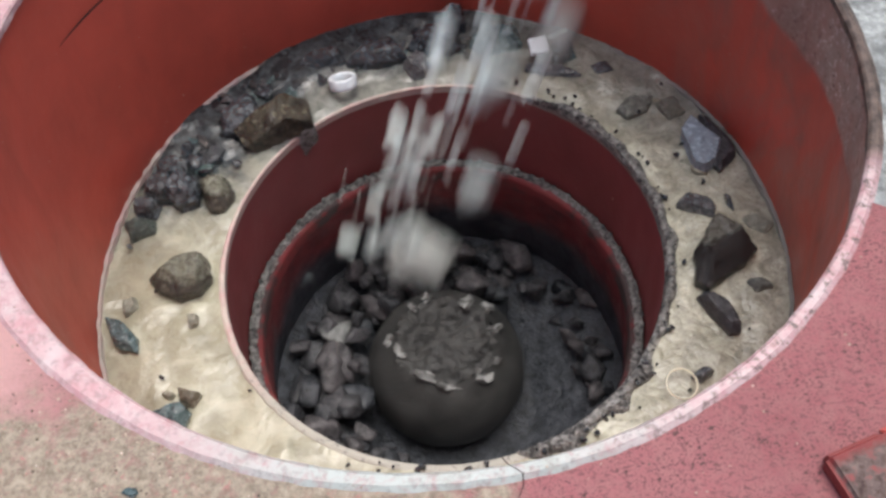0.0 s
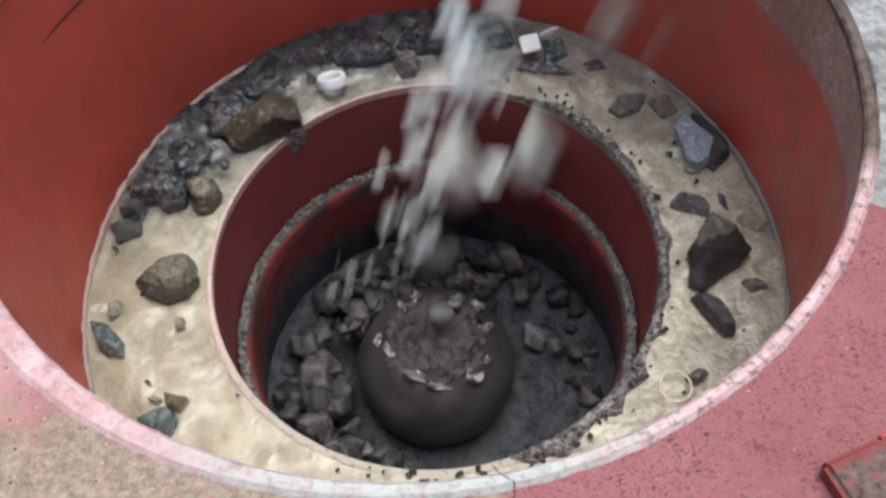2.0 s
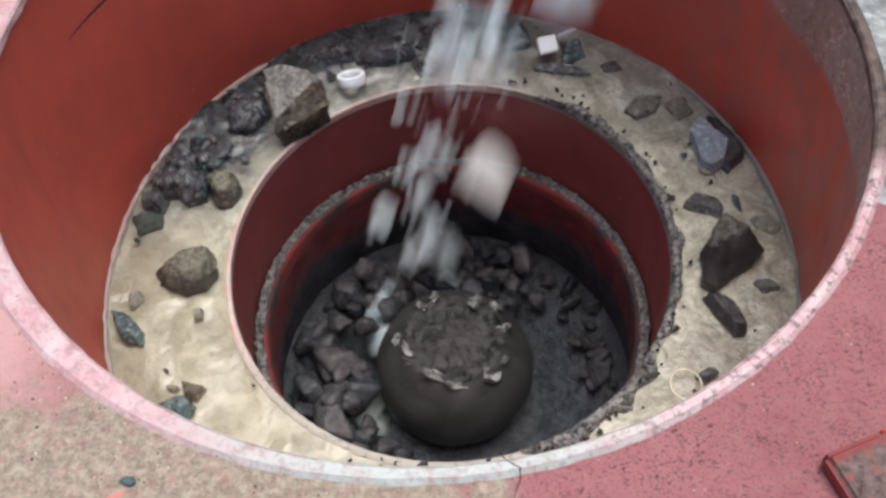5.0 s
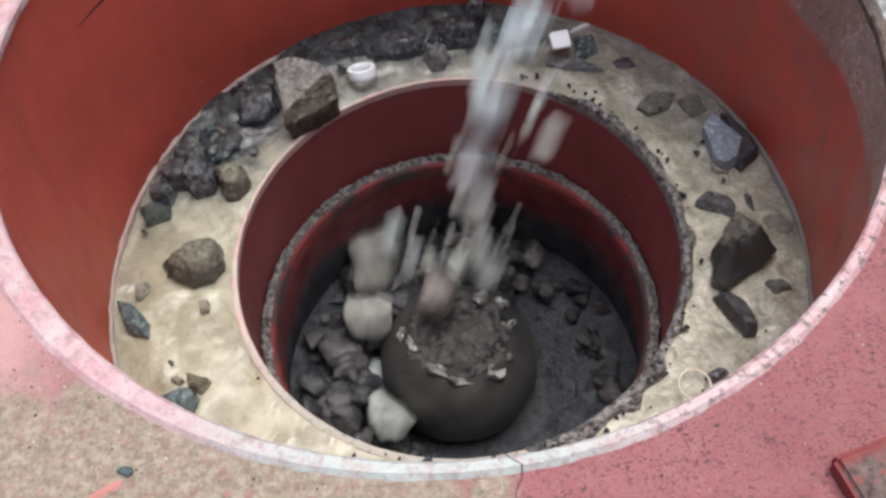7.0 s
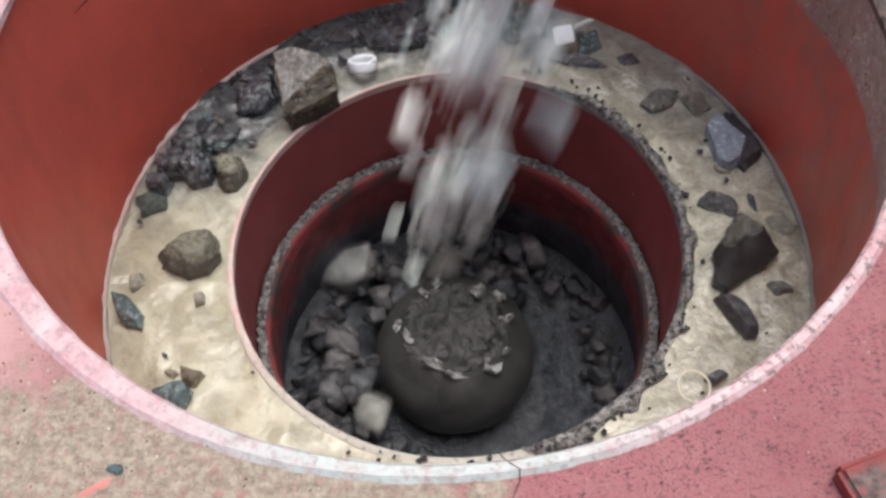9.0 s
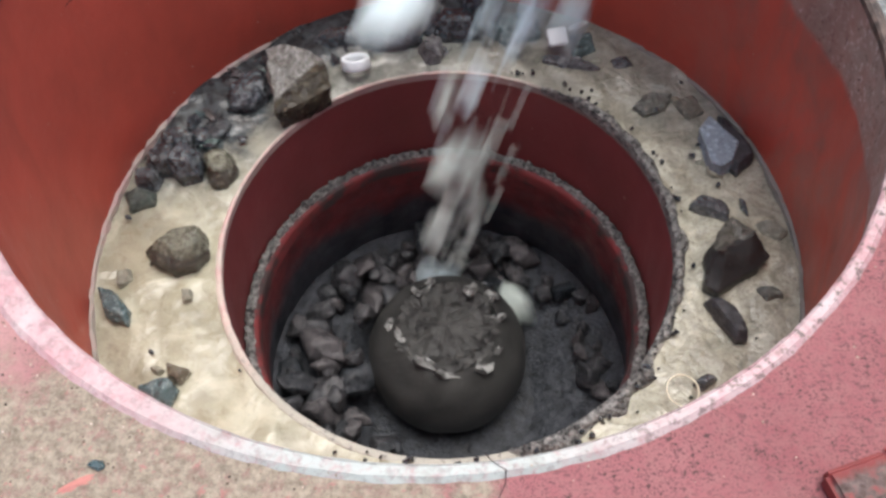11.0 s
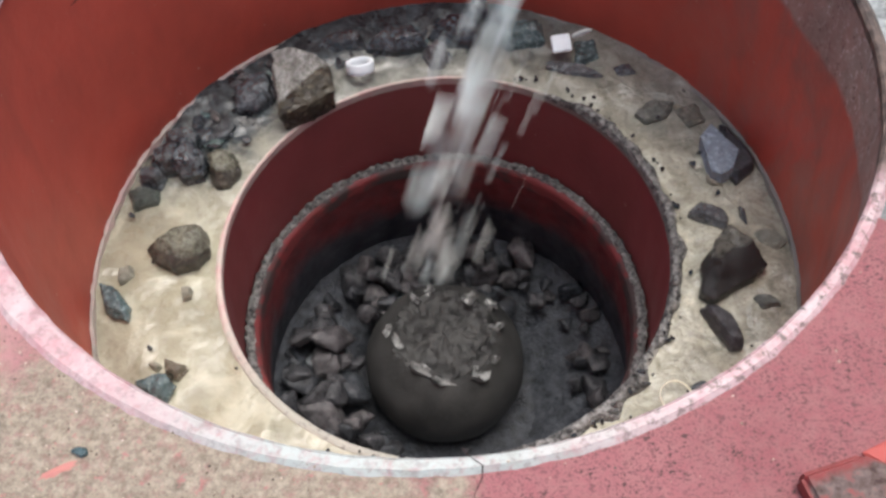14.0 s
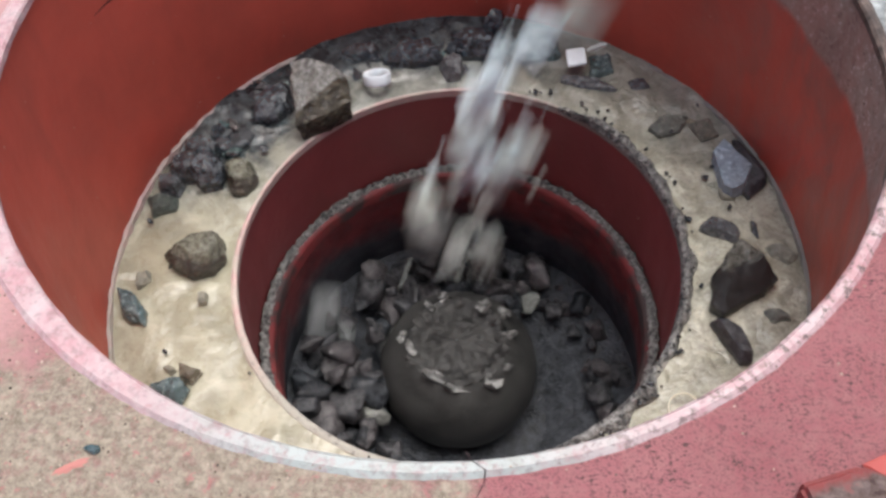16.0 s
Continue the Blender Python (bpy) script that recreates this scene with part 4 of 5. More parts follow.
    chunk(26, [(-0.036, 0.004), (-0.015, 0.030), (0.024, 0.050), (0.038, -0.010), (0.013, -0.036), (-0.028, -0.042)], -0.015, 0.034, (-0.358, 0.340, 0.0), M_SLATE, "dark blue-grey wet stone on the shelf", 0.74, (0.0, 0.004), 0.005)
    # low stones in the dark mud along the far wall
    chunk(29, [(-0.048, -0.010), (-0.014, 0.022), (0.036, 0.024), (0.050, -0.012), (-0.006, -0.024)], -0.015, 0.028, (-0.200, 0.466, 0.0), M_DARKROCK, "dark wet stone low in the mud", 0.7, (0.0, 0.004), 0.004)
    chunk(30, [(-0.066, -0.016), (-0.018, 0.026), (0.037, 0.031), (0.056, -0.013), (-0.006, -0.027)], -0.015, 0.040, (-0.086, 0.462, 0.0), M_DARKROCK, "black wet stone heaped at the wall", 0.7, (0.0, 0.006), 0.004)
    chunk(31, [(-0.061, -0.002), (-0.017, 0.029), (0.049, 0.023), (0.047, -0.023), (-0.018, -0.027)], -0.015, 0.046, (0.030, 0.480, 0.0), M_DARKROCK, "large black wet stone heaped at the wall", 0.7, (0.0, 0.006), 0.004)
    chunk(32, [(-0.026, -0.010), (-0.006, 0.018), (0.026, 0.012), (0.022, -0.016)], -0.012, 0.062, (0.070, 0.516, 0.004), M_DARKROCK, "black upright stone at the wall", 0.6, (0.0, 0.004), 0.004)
    chunk(33, [(-0.027, 0.007), (0.001, 0.034), (0.022, 0.005), (0.016, -0.024), (-0.011, -0.023)], -0.012, 0.034, (-0.012, 0.426, 0.0), M_GREYROCK, "grey broken stone on the shelf", 0.66, (0.0, 0.0), 0.006)
    chunk(34, [(-0.052, -0.005), (-0.020, 0.030), (0.044, 0.026), (0.050, -0.016), (-0.024, -0.032)], -0.015, 0.034, (0.148, 0.470, 0.0), M_TEALROCK, "teal-grey wet stone at the wall", 0.72, (0.0, 0.006), 0.006)
    chunk(35, [(-0.040, 0.022), (0.029, 0.008), (0.062, -0.020), (-0.006, -0.014), (-0.046, 0.006)], -0.012, 0.010, (0.243, 0.386, 0.0), M_SLATE, "flat dark stone sunk in the slurry", 0.84, (0.0, 0.0), 0.003)
    chunk(54, [(-0.020, 0.026), (0.018, 0.030), (0.024, -0.016), (-0.022, -0.034)], -0.012, 0.018, (0.278, 0.428, 0.0), M_TEALROCK, "teal-grey stone beside the white fragment", 0.76, (0.0, 0.0), 0.004)
    chunk(36, [(-0.022, 0.010), (0.012, 0.016), (0.022, -0.008), (-0.010, -0.016)], -0.010, 0.010, (0.345, 0.378, 0.0), M_SLATE, "small dark stone sunk in the slurry", 0.74, (0.0, 0.0), 0.003)
    chunk(37, [(-0.038, -0.005), (-0.002, 0.027), (0.038, 0.019), (0.023, -0.015), (-0.020, -0.026)], -0.014, 0.012, (0.391, 0.279, -0.002), M_SILTED, "grey stone covered with slurry", 0.76, (0.0, 0.0), 0.004)
    chunk(38, [(-0.026, 0.018), (0.014, 0.030), (0.030, -0.010), (-0.006, -0.026)], -0.012, 0.014, (0.452, 0.262, -0.002), M_SILTED, "grey slurry-covered stone by the wall", 0.72, (0.0, 0.0), 0.004)
    chunk(39, [(-0.019, -0.003), (0.006, 0.013), (0.020, 0.003), (-0.006, -0.013)], -0.010, 0.018, (0.385, -0.279, 0.0), M_SLATE, "small dark blue-grey stone in the slurry", 0.66, (0.0, 0.0), 0.003)
    chunk(55, [(-0.026, 0.014), (0.010, 0.022), (0.028, -0.006), (0.006, -0.024), (-0.022, -0.012)], -0.014, 0.012, (0.545, -0.010, 0.0), M_SUNK, "slurry-coated stone by the wall", 0.72, (0.0, 0.0), 0.003)
    chunk(56, [(-0.020, 0.008), (0.006, 0.014), (0.020, -0.008), (-0.010, -0.012)], -0.014, 0.012, (0.518, -0.130, -0.002), M_SILTED, "dark stone coated with slurry", 0.72, (0.0, 0.0), 0.003)
    rng = random.Random(12)
    for k in range(46):
        a = radians(rng.uniform(78, 122) if k < 28 else rng.uniform(122, 156) if k < 38 else rng.uniform(15, 66))
        r = rng.uniform(0.475, 0.562)
        w = rng.uniform(0.026, 0.054) if k < 38 else rng.uniform(0.018, 0.040)
        ob = part("stone", lump_bm(200 + k, w * rng.uniform(0.9, 1.5), w, w * rng.uniform(0.35, 0.6), 14, 0.003), (M_DARKROCK, M_SUNKDARK, M_SLATE, M_TEALROCK, M_SUNKDARK)[k % 5] if k < 38 else (M_SUNK, M_SILTED)[k % 2], smooth=True)
        ob.matrix_world = pose(r * math.cos(a), r * math.sin(a) - 0.015, -0.003 + 0.05 * max(0, r - 0.5), rng.uniform(-14, 14), rng.uniform(-14, 14), rng.uniform(0, 360))
        tagged(ob, "dark wet stone half sunk in the mud by the red wall" if k < 38 else "slurry-coated stone half sunk by the red wall", "stone", G)
    # small angular stones bedded in the mud
    rng = random.Random(27)
    for k in range(54):
        a = radians(rng.uniform(76, 152))
        r = 0.575 - abs(rng.gauss(0, 0.055))
        w = rng.uniform(0.016, 0.036)
        ob = part("stone", lump_bm(600 + k, w * rng.uniform(1.0, 1.7), w, w * rng.uniform(0.5, 0.9), 10, 0.0015), (M_DARKROCK, M_SLATE, M_INKROCK, M_TEALROCK, M_DARKROCK, M_GREYROCK)[k % 6])
        ob.matrix_world = pose(max(r, 0.44) * math.cos(a), max(r, 0.44) * math.sin(a) - 0.015, 0.004, rng.uniform(-25, 25), rng.uniform(-25, 25), rng.uniform(0, 360))
        tagged(ob, "small wet stone bedded in dark mud by the wall", "stone", G)
    # pebbles along the lip and scattered chips
    rng = random.Random(4)
    base = part("pebble", rock_bm(90, 0.014, 0.012, 0.010, 0.08, 0), M_DARKROCK)
    tagged(base, "small dark stone chip on the shelf", "stone chip", "stone chips on the shelf")
    base.matrix_world = pose(0.30, -0.25, 0.006)
    for k in range(112):
        near = k < 80
        a = radians(rng.uniform(-118, 70) if near else rng.uniform(-60, 215))
        r = rng.uniform(0.386, 0.412) if near else rng.uniform(0.40, 0.56)
        m = pose(r * math.cos(a), r * math.sin(a), 0.004, rng.uniform(0, 360), rng.uniform(0, 360), rng.uniform(0, 360)) @ Matrix.Scale(rng.uniform(0.3, 0.95), 4)
        ob = copy_thing(base, m)
        ob.matrix_basis = m


shelf_stones()


def lip_grit():
    """Grey grit spilled over the lip at the front right and along the right edge."""
    for a0, a1, wide, high in ((-78, -36, 0.042, 0.012), (-36, 60, 0.030, 0.013)):
        bm = bmesh.new()
        seg = 120
        rows = []
        for k in range(9):
            u = k / 8
            ring = []
            for i in range(seg + 1):
                e = min(1.0, min(i, seg - i) / 14)
                a = radians(a0 + (a1 - a0) * i / seg)
                q = Vector((math.cos(a), math.sin(a), 0))
                w = wide * (0.75 + 0.45 * noise.noise(q * 9)) * (0.35 + 0.65 * e)
                r = R_OPEN - 0.002 + w * u
                h = high * math.sin(math.pi * min(1, 0.12 + 0.9 * u)) * e + 0.005 * noise.noise(q * r * 160) + 0.003 * noise.noise(q * r * 70 + Vector((u, 0, 0)))
                ring.append(bm.verts.new((r * q.x, r * q.y, h - 0.002 - (0.010 if k in (0, 8) else 0))))
            rows.append(ring)
        for a, b in zip(rows, rows[1:]):
            for i in range(seg):
                bm.faces.new((a[i], a[i + 1], b[i + 1], b[i]))
        tagged(part("spilled_grit", bm, M_GRIT), "grey wet stone grit spilled over the opening's lip", "grit", kind="stuff")


lip_grit()


def litter():
    bm = lathe([(0.0272, -0.012, 0, 0), (0.0276, -0.004, 0, 0), (0.0276, 0.007, 0, 0), (0.0262, 0.0095, 0, 0), (0.0205, 0.0090, 0, 0), (0.0180, 0.006, 0, 0), (0.0180, -0.012, 0, 0)], 40, loop=True)
    bmesh.ops.bevel(bm, geom=list(bm.edges), offset=0.0008, segments=1, affect="EDGES")
    ob = part("plastic_collar", bm, M_WHITE, smooth=True)
    tagged(ob, "white plastic ring lying on the dark stones", "plastic ring")
    ob.matrix_world = pose(-0.158, 0.394, 0.024, -26, -4, 0)
    bm = lathe([(0.0243, -0.0025, 0, 0), (0.0260, 0.0, 0, 0), (0.0243, 0.0025, 0, 0), (0.0226, 0.0, 0, 0)], 48, loop=True)
    ob = part("thin_ring", bm, M_WIRE, smooth=True)
    tagged(ob, "thin yellowish plastic hoop lying in the slurry", "ring")
    ob.matrix_world = pose(0.345, -0.297, 0.018, 6, 4, 0)
    bm = bmesh.new()
    bmesh.ops.create_cube(bm, size=1.0)
    for v in bm.verts:
        v.co = Vector((v.co.x * 0.036, v.co.y * 0.034, v.co.z * 0.012 + 0.002 * v.co.x))
    bmesh.ops.bevel(bm, geom=list(bm.edges), offset=0.002, segments=2, affect="EDGES")
    ob = part("white_fragment", bm, M_WHITE)
    tagged(ob, "square white plastic fragment on the slurry", "plastic piece")
    ob.matrix_world = pose(0.226, 0.420, 0.040, 24, 0, 8)
    rock("stone_splinter", 61, (0.040, 0.009, 0.008), (0.268, 0.452, 0.036), (0, -10, 14), M_PALEROCK, "thin pale stone splinter by the wall", "", 0.05, 1)


litter()


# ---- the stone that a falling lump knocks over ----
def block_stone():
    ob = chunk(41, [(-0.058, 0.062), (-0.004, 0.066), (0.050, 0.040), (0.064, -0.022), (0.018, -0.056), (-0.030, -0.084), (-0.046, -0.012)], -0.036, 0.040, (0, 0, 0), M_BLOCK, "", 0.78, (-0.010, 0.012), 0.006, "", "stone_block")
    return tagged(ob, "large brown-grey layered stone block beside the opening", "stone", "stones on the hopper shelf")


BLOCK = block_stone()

# ---- the feed: an overhead belt, falling lumps, and stones rolling in the chamber ----
LIP = (1.16, 0.38, 2.0)
G_FALL, BELT_SPEED = 9.8, 1.7


def feed_belt():
    top = new("feed_conveyor")
    tagged(top, "black rubber feed conveyor above the hopper", "conveyor")
    bm = bmesh.new()
    rows = []
    for k in range(41):
        x = LIP[0] + 0.02 + 3.4 * k / 40
        rows.append([bm.verts.new((x, LIP[1] + 0.22 * u, LIP[2] - 0.075 + 0.10 * u * u)) for u in (-1, -0.6, -0.2, 0.2, 0.6, 1)])
    for a, b in zip(rows, rows[1:]):
        for i in range(5):
            bm.faces.new((a[i], a[i + 1], b[i + 1], b[i]))
    bmesh.ops.solidify(bm, geom=list(bm.faces), thickness=0.012)
    part("belt", bm, M_RUBBER, top)
    for side in (-1, 1):
        bm = bmesh.new()
        bmesh.ops.create_cube(bm, size=1.0)
        for v in bm.verts:
            v.co = Vector((LIP[0] + 1.75 + v.co.x * 3.4, LIP[1] + side * 0.25 + v.co.y * 0.03, LIP[2] - 0.05 + v.co.z * 0.16))
        bmesh.ops.bevel(bm, geom=list(bm.edges), offset=0.004, segments=1, affect="EDGES")
        part("side_beam", bm, M_RED, top)
        bm = bmesh.new()
        bmesh.ops.create_cube(bm, size=1.0)
        for v in bm.verts:
            v.co = Vector((LIP[0] + 2.6 + v.co.x * 0.08, LIP[1] + side * 0.25 + v.co.y * 0.05, 0.16 + v.co.z * 3.6))
        part("support_leg", bm, M_RED, top)


feed_belt()

KINDS = {"b": (M_PALEROCK, "pale grey broken stone falling from the feed belt"), "m": (M_FALLROCK, "grey broken stone falling from the feed belt"), "d": (M_DULLROCK, "dull grey broken stone falling from the feed belt"), "c": (M_DIMROCK, "grey stone toned down for chamber shade, dropping into the crushing chamber")}
LUMPS = {}
for tone, (material, words) in KINDS.items():
    LUMPS[tone] = []
    for k in range(7):
        rng = random.Random(70 + k)
        bm = lump_bm(300 + k, 1.12, rng.uniform(0.75, 1.05), rng.uniform(0.6, 0.9))
        data = bpy.data.meshes.new("lump")
        bm.to_mesh(data)
        bm.free()
        data.polygons.foreach_set("use_smooth", [True] * len(data.polygons))
        data.materials.append(material)
        LUMPS[tone].append(data)

# the same lumps in a darker colour, which holds the chamber's shade
SHADED_LUMPS = []
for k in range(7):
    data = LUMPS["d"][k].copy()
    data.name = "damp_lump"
    data.materials[0] = M_SHADEROCK
    SHADED_LUMPS.append(data)

FALLEN = []
rng_fall = random.Random(99)


def bed_height(x, y):
    r = math.hypot(x, y)
    return Z_BED + 0.05 + max(0.0, 0.22 - r) * 0.9 + max(0.0, -x) * 0.10


MANTLE_C, OFF_MANTLE = Vector((MANTLE_X, MANTLE_Y, MANTLE_Z)), Vector((0.0, -0.42, 0.91))


def drop(t, x, y, z, size, tone):
    """A lump that passes (x, y, z) at t seconds: it leaves the belt, falls, hops to a resting place and is drawn into the gap."""
    r = rng_fall
    i = len(FALLEN)
    if z < -0.42:  # lumps lying in the chamber take darker tones that stand for its shade
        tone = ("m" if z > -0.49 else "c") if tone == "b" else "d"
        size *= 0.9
    place = Vector((x, y, z))
    while (place - MANTLE_C).length < R_HEAD + 0.6 * size:  # lumps strike the mantle's skin, not its inside
        place += OFF_MANTLE * 0.01
    x, y, z = place
    data = r.choice(LUMPS[tone])
    ob = new("falling_stone", data)
    size *= {"b": 1.6, "m": 1.42, "c": 1.3, "d": 1.2}[tone]
    ob.scale = (size, size, size)
    tagged(ob, KINDS[tone][1], "stone", "stones falling from the feed belt")
    FALLEN.append(ob)
    axis = Vector((r.gauss(0, 1), r.gauss(0, 1), r.gauss(0, 1))).normalized()
    spin, first = r.uniform(-380, 380), r.uniform(0, 360)
    vx, vy = -BELT_SPEED * r.uniform(0.92, 1.08), -0.2
    since = math.sqrt(2 * (LIP[2] - z) / G_FALL)
    t_lip = t - since
    x0, y0 = x - vx * since, y - vy * since
    ground_z = max(bed_height(x, y), -0.56)
    if z <= ground_z + 0.03:
        ground_z = z
    t_land = t_lip + math.sqrt(2 * (LIP[2] - ground_z) / G_FALL)
    xl, yl = x0 + vx * (t_land - t_lip), y0 + vy * (t_land - t_lip)
    out = math.hypot(xl, yl)
    if out > 0.31:
        xl, yl = xl * 0.31 / out, yl * 0.31 / out
    a = radians(r.choice((r.uniform(95, 218), r.uniform(95, 218), r.uniform(20, 95))))
    rr = r.uniform(0.20, 0.31)
    xr, yr = rr * math.cos(a), rr * math.sin(a)
    zr = bed_height(xr, yr) - (0.005 if tone in "cd" else 0.10)
    stay = r.uniform(0.05, 0.45) * (1.0 if tone in "cd" else 0.15)
    sink = 0.6 if tone in "cd" else 0.16
    hop = 0.3 if tone in "cd" else 0.15
    home_x = LIP[0] + 0.15 + (i * 0.37) % 3.0
    home = Vector((home_x, LIP[1] + r.uniform(-0.13, 0.13), LIP[2] + r.uniform(-0.01, 0.05)))

    def at(u):
        if u <= t_lip - 0.6:
            return home
        if u <= t_lip:
            k = (u - t_lip + 0.6) / 0.6
            return home.lerp(Vector((x0, y0, LIP[2])), k * k)
        if u <= t_land:
            s = u - t_lip
            return Vector((x0 + vx * s, y0 + vy * s, LIP[2] - 0.5 * G_FALL * s * s))
        s = u - t_land
        if s < hop:
            k = s / hop
            return Vector((xl + (xr - xl) * k, yl + (yr - yl) * k, ground_z + (zr - ground_z) * k + 0.7 * hop * k * (1 - k)))
        if s < hop + stay:
            w = 0.006
            return Vector((xr + w * math.sin(s * 23 + i), yr + w * math.sin(s * 19 + 2 * i), zr - 0.02 * s / stay))
        k = min(1.0, (s - hop - stay) / sink)
        return Vector((xr * (1 - 0.1 * k), yr * (1 - 0.1 * k), zr - 0.02 - 0.20 * k))

    def turned(u):
        s = min(max(u, t_lip), t_land + hop) - t_lip
        return first + spin * s

    marks = {0.0, 16.0, t_lip - 0.6, t_lip, t_land + hop + stay, t_land + hop + sink + stay}
    marks |= {t_lip + k / 15 for k in range(1, int((t_land - t_lip) * 15) + 1)}
    marks |= {t_land + k * 0.1 for k in range(0, int((hop + stay) * 10) + 1)}
    rows, seen = [], set()
    for u in sorted(marks):
        f = round(u * FPS)
        if 0 <= f <= 480 and f not in seen:
            seen.add(f)
            u = f / FPS
            m = Matrix.Translation(at(u)) @ Matrix.Rotation(radians(turned(u)), 4, axis)
            rows.append((u, m))
    walk(ob, rows)


def planned_falls():
    drop(0.0, -0.051, 0.250, -0.402, 0.114, "b")
    drop(0.0, 0.080, 0.250, -0.166, 0.069, "m")
    drop(0.0, -0.049, 0.250, -0.043, 0.043, "m")
    drop(0.0, 0.114, 0.250, 0.132, 0.071, "m")
    drop(0.0, 0.227, 0.250, 0.240, 0.078, "d")
    drop(0.0, -0.247, 0.124, -0.500, 0.077, "m")
    drop(0.0, -0.345, 0.250, -0.345, 0.044, "m")
    drop(0.5, 0.111, 0.250, 0.015, 0.090, "b")
    drop(0.5, -0.052, 0.250, -0.367, 0.094, "m")
    drop(0.5, 0.051, 0.250, -0.274, 0.072, "m")
    drop(0.5, 0.016, 0.250, 0.220, 0.068, "m")
    drop(0.5, 0.049, 0.250, 0.056, 0.062, "m")
    drop(0.5, 0.148, 0.250, -0.290, 0.048, "d")
    drop(0.5, -0.275, 0.250, -0.239, 0.042, "d")
    drop(0.5, -0.289, 0.008, -0.500, 0.113, "m")
    drop(1.0, 0.011, 0.250, -0.013, 0.117, "b")
    drop(1.0, 0.052, 0.250, -0.107, 0.056, "m")
    drop(1.0, -0.041, 0.250, -0.358, 0.111, "m")
    drop(1.0, 0.077, 0.250, -0.333, 0.049, "m")
    drop(1.0, 0.125, 0.250, 0.236, 0.058, "m")
    drop(1.0, -0.065, 0.220, -0.500, 0.052, "d")
    drop(1.0, -0.265, 0.040, -0.500, 0.113, "d")
    drop(1.5, 0.149, 0.250, -0.278, 0.084, "b")
    drop(1.5, 0.254, 0.171, -0.500, 0.104, "m")
    drop(1.5, 0.105, 0.250, 0.089, 0.051, "m")
    drop(1.5, 0.077, 0.250, 0.247, 0.048, "m")
    drop(1.5, -0.152, 0.250, -0.338, 0.074, "m")
    drop(1.5, -0.107, 0.250, -0.393, 0.075, "m")
    drop(1.5, 0.029, 0.250, -0.065, 0.066, "d")
    drop(1.5, 0.407, 0.250, 0.232, 0.050, "d")
    drop(1.5, -0.029, 0.186, -0.500, 0.065, "d")
    drop(2.0, 0.077, 0.250, -0.073, 0.120, "b")
    drop(2.0, 0.219, 0.250, -0.079, 0.088, "m")
    drop(2.0, 0.006, 0.250, -0.411, 0.088, "d")
    drop(2.0, 0.005, 0.141, -0.500, 0.064, "m")
    drop(2.0, 0.120, 0.250, 0.142, 0.050, "m")
    drop(2.0, 0.325, 0.250, 0.247, 0.067, "d")
    drop(2.0, 0.417, 0.250, 0.196, 0.040, "d")
    drop(2.5, 0.106, 0.250, 0.115, 0.090, "m")
    drop(2.5, 0.060, 0.250, -0.071, 0.054, "m")
    drop(2.5, -0.060, 0.250, -0.222, 0.069, "m")
    drop(2.5, -0.187, 0.250, -0.219, 0.070, "b")
    drop(2.5, 0.076, 0.250, -0.380, 0.025, "b")
    drop(2.5, 0.226, 0.250, -0.118, 0.045, "d")
    drop(2.5, 0.270, 0.250, 0.279, 0.056, "m")
    drop(2.5, 0.125, 0.250, 0.261, 0.065, "m")
    drop(2.5, -0.294, 0.119, -0.500, 0.102, "b")
    drop(3.0, -0.002, 0.250, 0.112, 0.080, "b")
    drop(3.0, -0.023, 0.250, -0.280, 0.107, "b")
    drop(3.0, 0.097, 0.250, -0.345, 0.049, "m")
    drop(3.0, 0.161, 0.250, -0.023, 0.064, "d")
    drop(3.0, 0.107, 0.250, 0.183, 0.088, "m")
    drop(3.0, -0.058, 0.111, -0.500, 0.101, "m")
    drop(3.0, 0.089, -0.040, -0.500, 0.074, "b")
    drop(3.0, -0.259, 0.161, -0.500, 0.116, "m")
    drop(3.5, -0.047, 0.250, 0.200, 0.087, "b")
    drop(3.5, 0.078, 0.250, 0.197, 0.127, "b")
    drop(3.5, 0.044, 0.250, 0.039, 0.094, "b")
    drop(3.5, -0.018, 0.250, -0.145, 0.057, "m")
    drop(3.5, -0.143, 0.250, -0.357, 0.099, "m")
    drop(3.5, 0.083, 0.250, -0.284, 0.072, "m")
    drop(3.5, 0.159, 0.250, 0.022, 0.064, "d")
    drop(3.5, -0.305, -0.034, -0.500, 0.100, "m")
    drop(4.0, -0.061, 0.250, -0.351, 0.112, "b")
    drop(4.0, 0.052, 0.250, -0.326, 0.074, "m")
    drop(4.0, 0.186, 0.250, 0.078, 0.062, "m")
    drop(4.0, 0.071, 0.250, 0.015, 0.085, "d")
    drop(4.0, 0.133, 0.250, 0.200, 0.069, "m")
    drop(4.0, 0.207, 0.250, 0.268, 0.057, "m")
    drop(4.0, -0.301, -0.010, -0.500, 0.126, "m")
    drop(6.5, 0.141, 0.250, -0.099, 0.089, "b")
    drop(6.5, -0.022, 0.250, -0.475, 0.143, "b")
    drop(6.5, 0.233, 0.250, 0.047, 0.063, "m")
    drop(6.5, -0.051, 0.250, 0.106, 0.051, "d")
    drop(6.5, 0.316, 0.250, -0.191, 0.058, "d")
    drop(7.0, 0.034, 0.250, -0.122, 0.078, "m")
    drop(7.0, 0.080, 0.250, 0.058, 0.072, "m")
    drop(7.0, -0.195, 0.250, -0.454, 0.155, "m")
    drop(7.0, -0.202, 0.136, -0.500, 0.102, "b")
    drop(7.0, -0.060, 0.176, -0.500, 0.103, "m")
    drop(7.0, 0.061, 0.240, -0.500, 0.091, "b")
    drop(7.0, -0.169, -0.103, -0.500, 0.097, "b")
